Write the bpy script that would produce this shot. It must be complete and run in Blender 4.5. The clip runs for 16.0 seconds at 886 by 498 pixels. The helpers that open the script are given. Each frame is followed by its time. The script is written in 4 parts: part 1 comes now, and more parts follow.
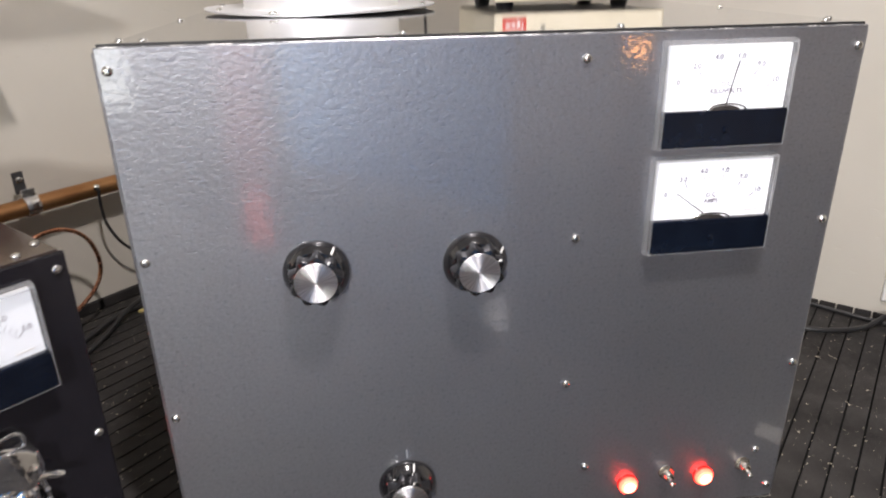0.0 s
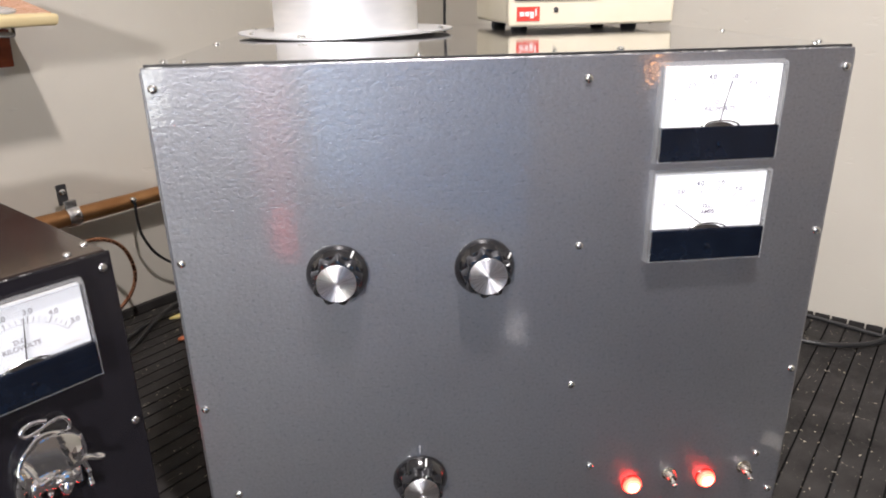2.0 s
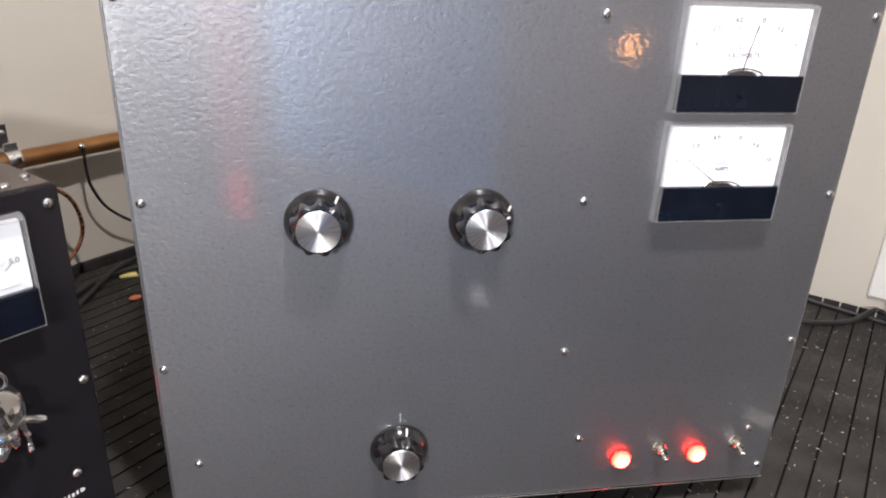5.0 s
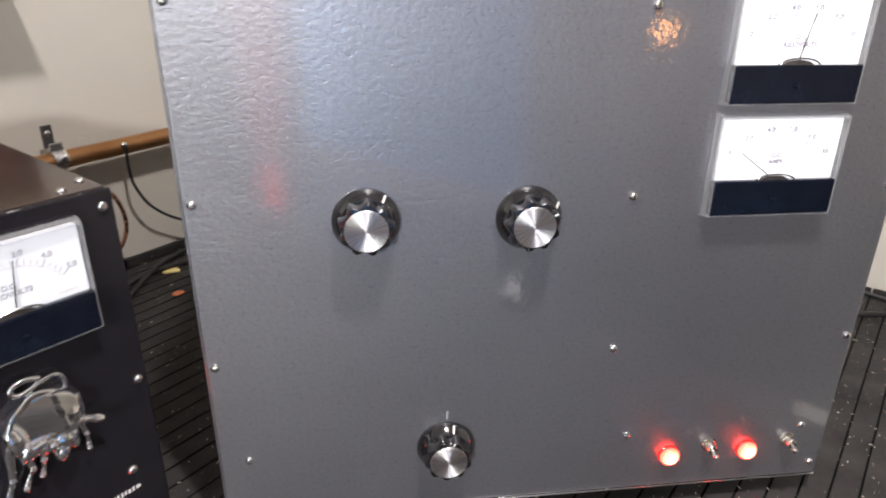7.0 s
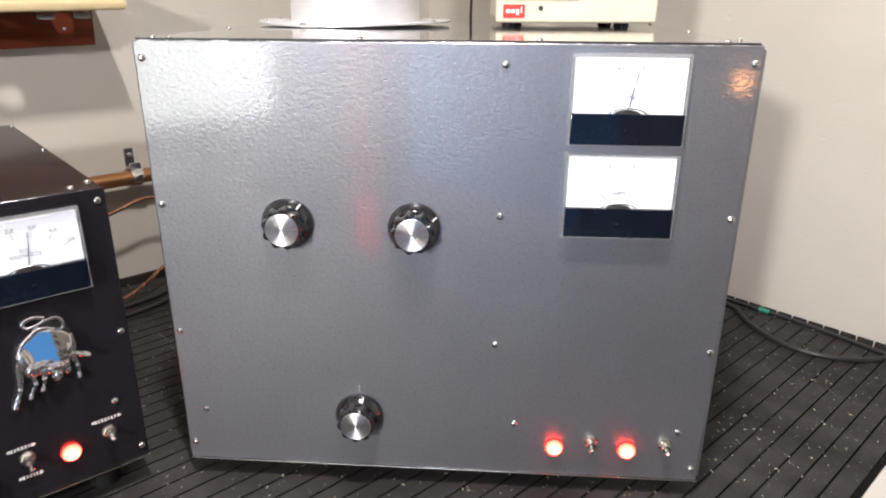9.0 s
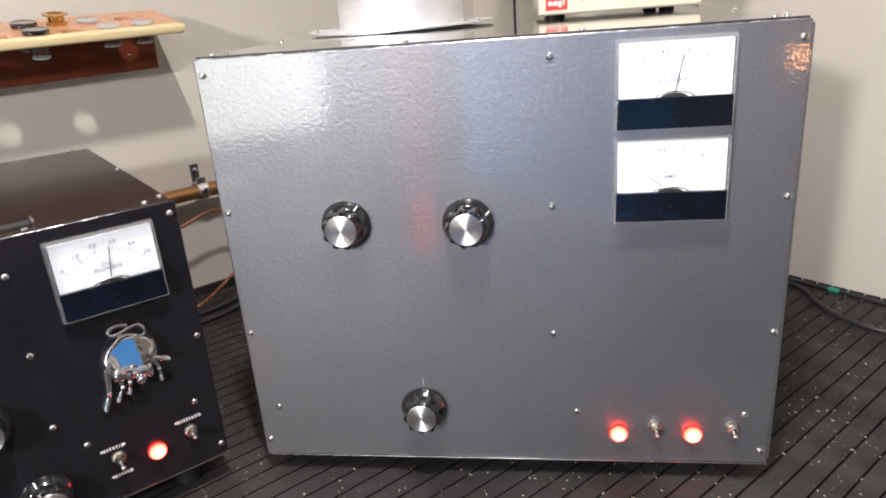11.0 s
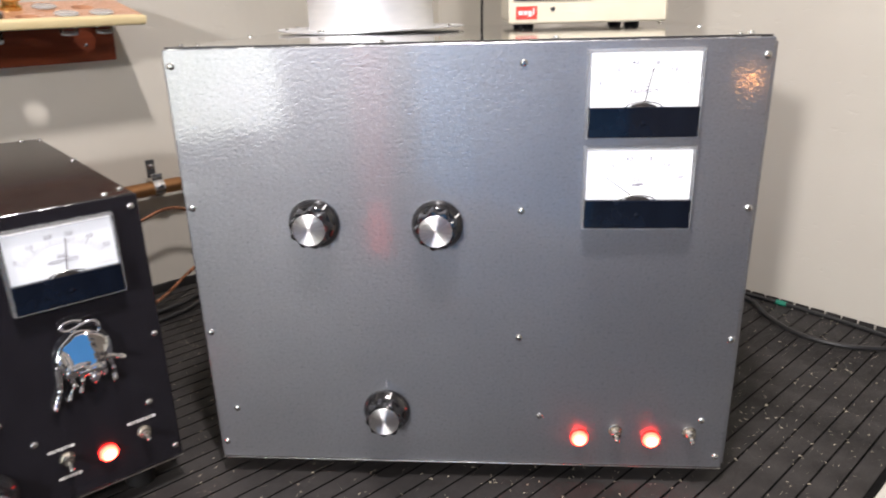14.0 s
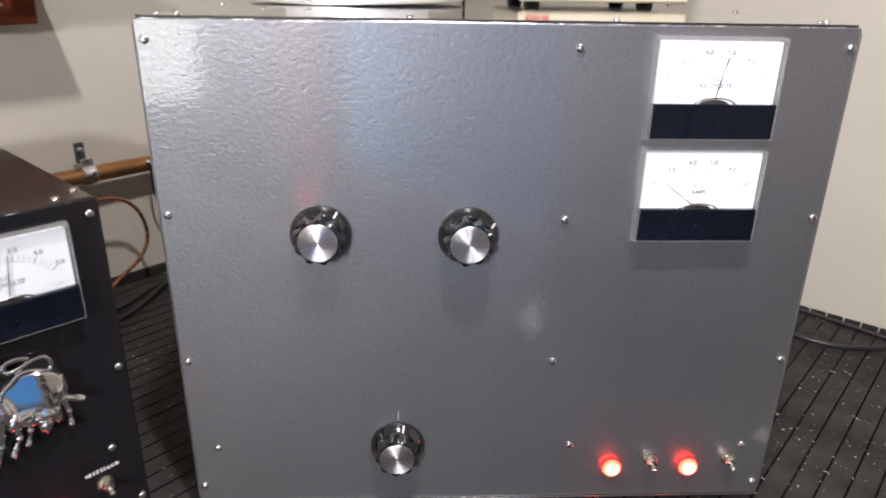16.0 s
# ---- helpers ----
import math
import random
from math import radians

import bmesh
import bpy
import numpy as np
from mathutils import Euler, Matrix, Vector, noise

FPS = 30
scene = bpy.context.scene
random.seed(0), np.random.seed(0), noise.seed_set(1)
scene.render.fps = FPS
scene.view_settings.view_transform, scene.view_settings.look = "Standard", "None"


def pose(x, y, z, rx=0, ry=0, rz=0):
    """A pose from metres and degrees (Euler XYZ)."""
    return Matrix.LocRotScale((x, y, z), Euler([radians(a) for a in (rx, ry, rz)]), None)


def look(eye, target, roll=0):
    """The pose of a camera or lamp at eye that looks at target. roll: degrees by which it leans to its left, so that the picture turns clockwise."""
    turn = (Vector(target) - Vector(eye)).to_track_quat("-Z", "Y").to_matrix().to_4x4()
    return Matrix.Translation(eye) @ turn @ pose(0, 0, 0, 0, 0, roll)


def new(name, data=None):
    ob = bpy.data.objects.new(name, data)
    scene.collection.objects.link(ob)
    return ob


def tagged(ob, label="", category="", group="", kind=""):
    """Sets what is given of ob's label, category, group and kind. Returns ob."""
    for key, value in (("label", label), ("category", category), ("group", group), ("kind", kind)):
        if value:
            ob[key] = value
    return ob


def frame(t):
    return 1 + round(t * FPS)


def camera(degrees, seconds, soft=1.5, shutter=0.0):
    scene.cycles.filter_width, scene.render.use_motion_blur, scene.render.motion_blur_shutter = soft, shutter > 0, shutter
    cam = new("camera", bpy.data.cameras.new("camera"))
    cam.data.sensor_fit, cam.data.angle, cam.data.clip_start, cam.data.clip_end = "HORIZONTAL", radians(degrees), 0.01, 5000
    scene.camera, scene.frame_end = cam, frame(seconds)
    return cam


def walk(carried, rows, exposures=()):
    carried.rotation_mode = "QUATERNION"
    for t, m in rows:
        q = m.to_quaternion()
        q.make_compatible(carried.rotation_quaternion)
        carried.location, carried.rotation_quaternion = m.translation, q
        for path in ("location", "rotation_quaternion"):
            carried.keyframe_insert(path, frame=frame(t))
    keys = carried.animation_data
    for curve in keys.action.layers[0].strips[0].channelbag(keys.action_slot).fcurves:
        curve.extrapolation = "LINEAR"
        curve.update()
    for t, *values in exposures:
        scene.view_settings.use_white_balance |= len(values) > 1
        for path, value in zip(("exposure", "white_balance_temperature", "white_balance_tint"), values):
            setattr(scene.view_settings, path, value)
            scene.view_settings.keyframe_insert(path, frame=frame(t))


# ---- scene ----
cam = camera(65.7, 16.0, soft=1.9, shutter=0.9)
PATH = [
    (0, (0.15, -0.457, 0.462), (0.399, 1.373, -0.304), -1.0),
    (0.5, (0.147, -0.473, 0.463), (0.375, 1.353, -0.322), -1.0),
    (1, (0.152, -0.487, 0.468), (0.422, 1.329, -0.324), -0.9),
    (1.5, (0.154, -0.499, 0.468), (0.431, 1.316, -0.327), -1.1),
    (2, (0.154, -0.497, 0.465), (0.338, 1.364, -0.244), -1.2),
    (2.5, (0.151, -0.485, 0.458), (0.466, 1.336, -0.307), -0.7),
    (3, (0.134, -0.489, 0.464), (0.377, 1.365, -0.247), -1.4),
    (3.5, (0.127, -0.489, 0.457), (0.37, 1.367, -0.248), -0.6),
    (4, (0.135, -0.483, 0.447), (0.406, 1.384, -0.217), 0.6),
    (4.2, (0.136, -0.478, 0.443), (0.445, 1.375, -0.245), 1.7),
    (6.3, (0.121, -0.43, 0.42), (0.429, 1.379, -0.377), 2.5),
    (6.5, (0.127, -0.431, 0.43), (0.436, 1.391, -0.333), 0.6),
    (7, (0.119, -0.447, 0.434), (0.345, 1.37, -0.369), 0.6),
    (7.5, (0.135, -0.461, 0.436), (0.327, 1.37, -0.347), 1.4),
    (8, (0.193, -0.495, 0.454), (0.327, 1.339, -0.334), 2.4),
    (8.5, (0.252, -0.539, 0.461), (0.247, 1.324, -0.266), 0.7),
    (9, (0.3, -0.581, 0.455), (0.176, 1.291, -0.239), 0.3),
    (9.5, (0.32, -0.593, 0.457), (0.117, 1.274, -0.232), -1.7),
    (10, (0.32, -0.584, 0.454), (0.069, 1.275, -0.239), -4.7),
    (10.2, (0.313, -0.586, 0.455), (0.017, 1.265, -0.241), -5.2),
    (12.5, (0.296, -0.605, 0.453), (0.028, 1.262, -0.214), -3.0),
    (13, (0.286, -0.605, 0.447), (-0.011, 1.25, -0.239), -2.1),
    (13.5, (0.286, -0.607, 0.449), (0.041, 1.258, -0.228), -1.5),
    (14, (0.289, -0.6, 0.449), (0.136, 1.278, -0.22), -1.5),
    (14.5, (0.288, -0.585, 0.451), (0.189, 1.301, -0.205), -1.4),
    (15, (0.271, -0.562, 0.452), (0.221, 1.32, -0.224), 0.0),
    (15.5, (0.231, -0.533, 0.453), (0.208, 1.333, -0.266), -0.1),
    (16, (0.191, -0.505, 0.448), (0.283, 1.352, -0.289), 1.0),
]
LIGHT = [(t, stops, 6500, 16) for t, stops in ((0, -0.13), (0.5, -0.02), (2, 0.0), (3.5, 0.05), (4, 0.06), (6.5, -0.01), (7, 0.05), (7.5, 0.13), (9, 0.16), (10, 0.06), (12.5, 0.05), (14.5, 0.0), (16, -0.13))]
walk(cam, [(t, look(eye, target, roll)) for t, eye, target, roll in PATH], LIGHT)

# ---- light ----
world = bpy.data.worlds.new("world")
scene.world = world
world.use_nodes = True
world.node_tree.nodes["Background"].inputs[0].default_value = (0.75, 0.82, 0.9, 1)
world.node_tree.nodes["Background"].inputs[1].default_value = 0.4

A_ROOM, A_BLACK = radians(46.6), radians(44.4)
U = Vector((math.cos(A_ROOM), math.sin(A_ROOM), 0))
N = Vector((-math.sin(A_ROOM), math.cos(A_ROOM), 0))
ROOM = Matrix.Rotation(A_ROOM, 4, "Z")
WALL_R, WALL_L, BENCH = 0.850, 0.582, -0.021
FLOOR, CEIL = -0.93, 1.55


def room(u, n, z):
    return U * u + N * n + Vector((0, 0, z))


def area_lamp(name, m, sx, sy, watts, colour):
    d = bpy.data.lights.new(name, "AREA")
    d.shape, d.size, d.size_y, d.energy, d.color = "RECTANGLE", sx, sy, watts, colour
    ob = new(name, d)
    ob.matrix_world = m
    return ob


LAMP, LAMP_WATTS = room(-0.095, -0.445, 1.287), 17.5
area_lamp("ceiling_bulb_light", Matrix.Translation(LAMP) @ ROOM, 0.03, 0.11, LAMP_WATTS, (1.0, 0.955, 0.915))
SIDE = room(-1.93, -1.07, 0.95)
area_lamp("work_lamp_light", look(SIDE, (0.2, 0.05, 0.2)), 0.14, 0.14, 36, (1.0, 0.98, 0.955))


# ---- materials ----
def nodes(name):
    m = bpy.data.materials.new(name)
    m.use_nodes = True
    t = m.node_tree
    return m, t, t.nodes["Principled BSDF"], t.links


def noise_node(t, scale, detail=3, rough=0.55, coord="Object", stretch=(1, 1, 1)):
    c = t.nodes.new("ShaderNodeTexCoord")
    mp = t.nodes.new("ShaderNodeMapping")
    mp.inputs["Scale"].default_value = stretch
    n = t.nodes.new("ShaderNodeTexNoise")
    n.inputs["Scale"].default_value, n.inputs["Detail"].default_value, n.inputs["Roughness"].default_value = scale, detail, rough
    t.links.new(c.outputs[coord], mp.inputs[0])
    t.links.new(mp.outputs[0], n.inputs["Vector"])
    return n


def ramp(t, src, stops):
    r = t.nodes.new("ShaderNodeValToRGB")
    while len(r.color_ramp.elements) < len(stops):
        r.color_ramp.elements.new(0.5)
    for e, (p, c) in zip(r.color_ramp.elements, stops):
        e.position, e.color = p, (*c, 1) if len(c) == 3 else c
    t.links.new(src, r.inputs[0])
    return r


def surface(name, c1, c2, scale=20, rough=0.5, metal=0.0, rough_var=0.1, bump=0.0, bump_scale=200, coat=0.0, stretch=(1, 1, 1), lo=0.3, hi=0.7, spec=0.5, bump_dist=0.001):
    m, t, b, l = nodes(name)
    n = noise_node(t, scale, 4, stretch=stretch)
    l.new(ramp(t, n.outputs["Fac"], [(lo, c1), (hi, c2)]).outputs[0], b.inputs["Base Color"])
    n2 = noise_node(t, scale * 6, 2, stretch=stretch)
    mr = t.nodes.new("ShaderNodeMapRange")
    mr.inputs["To Min"].default_value, mr.inputs["To Max"].default_value = max(0.02, rough - rough_var), rough + rough_var
    l.new(n2.outputs["Fac"], mr.inputs["Value"])
    l.new(mr.outputs[0], b.inputs["Roughness"])
    b.inputs["Metallic"].default_value = metal
    b.inputs["Specular IOR Level"].default_value = spec
    b.inputs["Coat Weight"].default_value = coat
    b.inputs["Coat Roughness"].default_value = 0.08
    if bump:
        n3 = noise_node(t, bump_scale, 3)
        bp = t.nodes.new("ShaderNodeBump")
        bp.inputs["Strength"].default_value, bp.inputs["Distance"].default_value = bump, bump_dist
        l.new(n3.outputs["Fac"], bp.inputs["Height"])
        l.new(bp.outputs[0], b.inputs["Normal"])
    return m


def emitter(name, colour, strength):
    m, t, b, l = nodes(name)
    b.inputs["Base Color"].default_value = (*colour, 1)
    b.inputs["Emission Color"].default_value = (*colour, 1)
    b.inputs["Emission Strength"].default_value = strength
    b.inputs["Roughness"].default_value = 0.35
    return m


def hammertone():
    """Dark grey metallic paint under a clear gloss: soft dimples and scattered darker pits."""
    m, t, b, l = nodes("hammertone_paint")
    broad, fine = noise_node(t, 7, 3, 0.6), noise_node(t, 420, 2, 0.6)
    pits = noise_node(t, 250, 2, 0.5, stretch=(1, 1, 1.5))
    pit = ramp(t, pits.outputs["Fac"], [(0.29, (0, 0, 0)), (0.43, (1, 1, 1))])
    tone = ramp(t, broad.outputs["Fac"], [(0.3, (0.29, 0.297, 0.322)), (0.7, (0.324, 0.331, 0.357))])
    grain = ramp(t, fine.outputs["Fac"], [(0.3, (0.92, 0.92, 0.92)), (0.7, (1.05, 1.05, 1.05))])
    hole = ramp(t, pit.outputs[0], [(0.0, (0.84, 0.84, 0.86)), (1.0, (1, 1, 1))])
    last = tone.outputs[0]
    for other in (grain, hole):
        mx = t.nodes.new("ShaderNodeMix")
        mx.data_type, mx.blend_type = "RGBA", "MULTIPLY"
        mx.inputs[0].default_value = 1.0
        l.new(last, mx.inputs[6])
        l.new(other.outputs[0], mx.inputs[7])
        last = mx.outputs[2]
    l.new(last, b.inputs["Base Color"])
    b.inputs["Roughness"].default_value = 0.46
    b.inputs["Metallic"].default_value = 0.86
    b.inputs["Coat Weight"].default_value = 1.0
    b.inputs["Coat IOR"].default_value = 1.8
    b.inputs["Coat Roughness"].default_value = 0.06
    ripple = noise_node(t, 230, 1, 0.5, stretch=(1, 1, 1.2))
    add = t.nodes.new("ShaderNodeMath")
    add.operation = "MULTIPLY_ADD"
    l.new(pit.outputs[0], add.inputs[0])
    add.inputs[1].default_value = 0.3
    l.new(ripple.outputs["Fac"], add.inputs[2])
    for socket, depth in (("Coat Normal", 0.00009), ("Normal", 0.00038)):
        bp = t.nodes.new("ShaderNodeBump")
        bp.inputs["Strength"].default_value, bp.inputs["Distance"].default_value = 0.6, depth
        l.new(add.outputs[0], bp.inputs["Height"])
        l.new(bp.outputs[0], b.inputs[socket])
    return m


def outdoors():
    """A bright overcast sky above pale green trees."""
    m, t, b, l = nodes("bright_sky")
    n = noise_node(t, 1.8, 3)
    l.new(ramp(t, n.outputs["Fac"], [(0.36, (0.5, 0.6, 0.42)), (0.52, (0.82, 0.9, 0.76)), (0.66, (0.97, 1.0, 0.95))]).outputs[0], b.inputs["Emission Color"])
    c, sep, up = (t.nodes.new("ShaderNode" + k) for k in ("TexCoord", "SeparateXYZ", "MapRange"))
    l.new(c.outputs["Object"], sep.inputs[0])
    l.new(sep.outputs[2], up.inputs["Value"])
    for key, value in (("From Min", 0.45), ("From Max", 1.15), ("To Min", 4.3), ("To Max", 6.0)):
        up.inputs[key].default_value = value
    l.new(up.outputs[0], b.inputs["Emission Strength"])
    return m


def wall_paint():
    """Beige grey emulsion on hand-trowelled plaster, with a few scuffs and filled dents."""
    m, t, b, l = nodes("wall_paint")
    broad = noise_node(t, 2.6, 4)
    l.new(ramp(t, broad.outputs["Fac"], [(0.3, (0.56, 0.528, 0.46)), (0.7, (0.63, 0.597, 0.525))]).outputs[0], b.inputs["Base Color"])
    b.inputs["Roughness"].default_value = 0.55
    trowel, dents, grit = noise_node(t, 9, 3, stretch=(1, 1, 0.5)), noise_node(t, 26, 3, 0.6, stretch=(1, 1, 2.4)), noise_node(t, 260, 2)
    dent = ramp(t, dents.outputs["Fac"], [(0.30, (0, 0, 0)), (0.36, (1, 1, 1))])
    normal = None
    for height, depth in ((trowel.outputs["Fac"], 0.006), (dent.outputs[0], 0.0006), (grit.outputs["Fac"], 0.00025)):
        bp = t.nodes.new("ShaderNodeBump")
        bp.inputs["Strength"].default_value, bp.inputs["Distance"].default_value = 0.5, depth
        l.new(height, bp.inputs["Height"])
        if normal:
            l.new(normal, bp.inputs["Normal"])
        normal = bp.outputs[0]
    l.new(normal, b.inputs["Normal"])
    return m


def clear_cover(name, gloss=0.06, tint=(1, 1, 1)):
    m, t, b, l = nodes(name)
    t.nodes.remove(b)
    tr, gl, mx, fr = (t.nodes.new("ShaderNode" + k) for k in ("BsdfTransparent", "BsdfGlossy", "MixShader", "Fresnel"))
    tr.inputs[0].default_value = (*tint, 1)
    gl.inputs["Roughness"].default_value = gloss
    fr.inputs["IOR"].default_value = 1.48
    l.new(fr.outputs[0], mx.inputs[0])
    l.new(tr.outputs[0], mx.inputs[1])
    l.new(gl.outputs[0], mx.inputs[2])
    l.new(mx.outputs[0], t.nodes["Material Output"].inputs[0])
    return m


def frosted(name, colour, clear=0.5, rough=0.15):
    m, t, b, l = nodes(name)
    b.inputs["Base Color"].default_value = (*colour, 1)
    b.inputs["Roughness"].default_value = rough
    tr, mx = t.nodes.new("ShaderNodeBsdfTransparent"), t.nodes.new("ShaderNodeMixShader")
    tr.inputs[0].default_value = (*[0.5 + 0.5 * c for c in colour], 1)
    mx.inputs[0].default_value = clear
    l.new(b.outputs[0], mx.inputs[1])
    l.new(tr.outputs[0], mx.inputs[2])
    l.new(mx.outputs[0], t.nodes["Material Output"].inputs[0])
    return m


def spun_metal():
    """Turned aluminium: very fine rings round the axis, so that light fans out from the middle; more spokes of light
    are in the colour.
    """
    m, t, b, l = nodes("spun_aluminium")
    b.inputs["Base Color"].default_value = (0.8, 0.8, 0.81, 1)
    b.inputs["Metallic"].default_value, b.inputs["Roughness"].default_value = 1.0, 0.48
    b.inputs["Anisotropic"].default_value = 0.92
    b.inputs["Anisotropic Rotation"].default_value = 0.25
    c, sep, cmb, nz = (t.nodes.new("ShaderNode" + k) for k in ("TexCoord", "SeparateXYZ", "CombineXYZ", "TexNoise"))
    at2 = t.nodes.new("ShaderNodeMath")
    at2.operation = "ARCTAN2"
    l.new(c.outputs["Object"], sep.inputs[0])
    l.new(sep.outputs[1], at2.inputs[0])
    l.new(sep.outputs[0], at2.inputs[1])
    l.new(at2.outputs[0], cmb.inputs[0])
    l.new(cmb.outputs[0], nz.inputs["Vector"])
    nz.inputs["Scale"].default_value, nz.inputs["Detail"].default_value = 11.0, 4.0
    # highlight spokes painted into the base colour by angle
    l.new(ramp(t, nz.outputs["Fac"], [(0.38, (0.6, 0.585, 0.59)), (0.58, (0.97, 0.96, 0.97))]).outputs[0], b.inputs["Base Color"])
    tan = t.nodes.new("ShaderNodeTangent")
    tan.direction_type, tan.axis = "RADIAL", "Z"
    l.new(tan.outputs[0], b.inputs["Tangent"])
    return m


GREY = hammertone()
WALL = wall_paint()
CEILING = surface("ceiling_paint", (0.5, 0.49, 0.48), (0.56, 0.55, 0.54), 4, 0.8)
FAR_WALL = surface("brown_grey_wall_paint", (0.3, 0.265, 0.235), (0.37, 0.33, 0.295), 4, 0.7)
FLOORING = surface("concrete_floor", (0.2, 0.195, 0.19), (0.28, 0.275, 0.27), 5, 0.4, bump=0.2, bump_scale=40)
BLACK = surface("black_satin_paint", (0.010, 0.0092, 0.0125), (0.0145, 0.0135, 0.018), 30, 0.2, bump=0.05, bump_scale=300, coat=0.3, rough_var=0.05)
# black paint, lightened and browned for the wall that it mirrors
DARKTOP = surface("wall_tinted_black_paint", (0.024, 0.016, 0.0145), (0.038, 0.026, 0.0235), 12, 0.18, bump=0.03, bump_scale=300, rough_var=0.05, coat=0.25)
GREYTOP = surface("smooth_grey_paint", (0.075, 0.076, 0.083), (0.1, 0.1, 0.108), 10, 0.09, bump=0.012, bump_scale=160, rough_var=0.04, coat=1.0, spec=0.7)
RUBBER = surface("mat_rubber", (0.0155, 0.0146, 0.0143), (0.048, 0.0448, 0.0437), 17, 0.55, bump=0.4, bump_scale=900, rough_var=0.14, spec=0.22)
# darker copy of the mat rubber, with the groove shade in its colour
RUBBER_SHADED = surface("shaded_groove_rubber", (0.005, 0.005, 0.005), (0.008, 0.008, 0.008), 45, 0.8, spec=0.15)
FOOT = surface("foot_rubber", (0.012, 0.012, 0.012), (0.02, 0.02, 0.02), 60, 0.5)
CABLE = surface("cable_jacket", (0.012, 0.012, 0.013), (0.025, 0.025, 0.026), 40, 0.4)
BAKELITE = surface("black_bakelite", (0.008, 0.008, 0.009), (0.014, 0.014, 0.016), 60, 0.14, coat=1.0, rough_var=0.04)
CAP = spun_metal()
NICKEL = surface("nickel_plate", (0.62, 0.6, 0.56), (0.75, 0.73, 0.69), 90, 0.2, 1.0, bump=0.05, bump_scale=500)
BRASSY = surface("aged_nickel_brass", (0.64, 0.6, 0.52), (0.78, 0.74, 0.67), 120, 0.24, 1.0)
STEEL = surface("screw_steel", (0.68, 0.68, 0.67), (0.82, 0.82, 0.8), 200, 0.22, 1.0)
CHROME = surface("chrome_plate", (0.82, 0.83, 0.85), (0.88, 0.88, 0.89), 20, 0.05, 1.0, rough_var=0.02)
ALU = surface("sheet_aluminium", (0.86, 0.88, 0.91), (0.93, 0.94, 0.96), 25, 0.46, 0.75, bump=0.06, bump_scale=120, stretch=(1, 1, 6))
GALV = surface("galvanised_strap", (0.8, 0.8, 0.8), (0.95, 0.95, 0.94), 160, 0.22, 1.0, bump=0.6, bump_scale=190, bump_dist=0.003)
COPPER = surface("dull_copper_pipe", (0.36, 0.17, 0.07), (0.5, 0.27, 0.12), 22, 0.38, 0.85, bump=0.08, bump_scale=300)
COPPER_BRIGHT = surface("bright_copper_tube", (0.62, 0.29, 0.17), (0.74, 0.38, 0.24), 60, 0.26, 1.0)
CREAM = surface("cream_plastic", (0.72, 0.66, 0.5), (0.78, 0.72, 0.57), 18, 0.45)
WHITE = surface("white_plastic", (0.78, 0.78, 0.76), (0.84, 0.84, 0.82), 20, 0.3)
WHITE_EDGE = surface("white_laminate", (0.6, 0.58, 0.53), (0.68, 0.66, 0.6), 12, 0.4)
REDLOGO = surface("red_badge", (0.6, 0.05, 0.035), (0.66, 0.07, 0.05), 50, 0.4)
LETTER = surface("white_lettering", (0.75, 0.75, 0.74), (0.82, 0.82, 0.8), 300, 0.5)
GREYMARK = surface("grey_print", (0.36, 0.37, 0.41), (0.46, 0.47, 0.51), 300, 0.6)
COIL = surface("brown_coil_cover", (0.035, 0.032, 0.03), (0.07, 0.063, 0.058), 200, 0.2)
SMOKE = surface("black_meter_band", (0.004, 0.006, 0.012), (0.007, 0.011, 0.021), 60, 0.05, rough_var=0.02, spec=0.4)
DIAL = emitter("lit_dial", (0.96, 0.97, 1.0), 0.28)
PALE_PRINT = surface("purple_grey_print", (0.26, 0.25, 0.31), (0.34, 0.33, 0.39), 300, 0.6)
DIAL_DIM = emitter("softly_lit_dial", (0.86, 0.9, 0.95), 0.05)
COVER = clear_cover("clear_meter_cover")
RIM = frosted("acrylic_edge", (0.86, 0.88, 0.9), 0.8, 0.08)
RED_LENS = emitter("lit_red_lens", (1.0, 0.015, 0.009), 11.0)
RED_EDGE = emitter("lit_lens_shoulder", (1.0, 0.034, 0.018), 17.0)
RED_CORE = emitter("bright_lens_crown", (1.0, 0.06, 0.033), 17.0)
RED_HOT = emitter("lens_centre", (1.0, 0.18, 0.105), 17.0)
RED_GLASS = surface("red_lens_skirt", (0.5, 0.02, 0.015), (0.6, 0.03, 0.02), 60, 0.15)
SCREEN = surface("dark_display", (0.03, 0.035, 0.05), (0.05, 0.055, 0.075), 20, 0.1)
LCD = surface("pale_display_glass", (0.62, 0.66, 0.7), (0.7, 0.74, 0.78), 20, 0.15)
SHELF_EDGE = surface("pale_wood", (0.8, 0.64, 0.34), (0.88, 0.74, 0.44), 30, 0.4, stretch=(1, 12, 12))
SHELF_TOP = surface("orange_stained_wood", (0.6, 0.29, 0.16), (0.7, 0.37, 0.22), 18, 0.28, stretch=(1, 9, 9))
MAHOGANY = surface("dark_red_wood", (0.15, 0.036, 0.017), (0.21, 0.05, 0.021), 14, 0.22, stretch=(1, 14, 14), coat=0.3)
JAR = clear_cover("clear_plastic", 0.04, (0.95, 0.96, 0.96))
JAR_LID = frosted("translucent_lid", (0.74, 0.76, 0.75), 0.6, 0.2)
BRASS = surface("yellow_brass", (0.6, 0.4, 0.13), (0.74, 0.52, 0.2), 60, 0.22, 1.0)
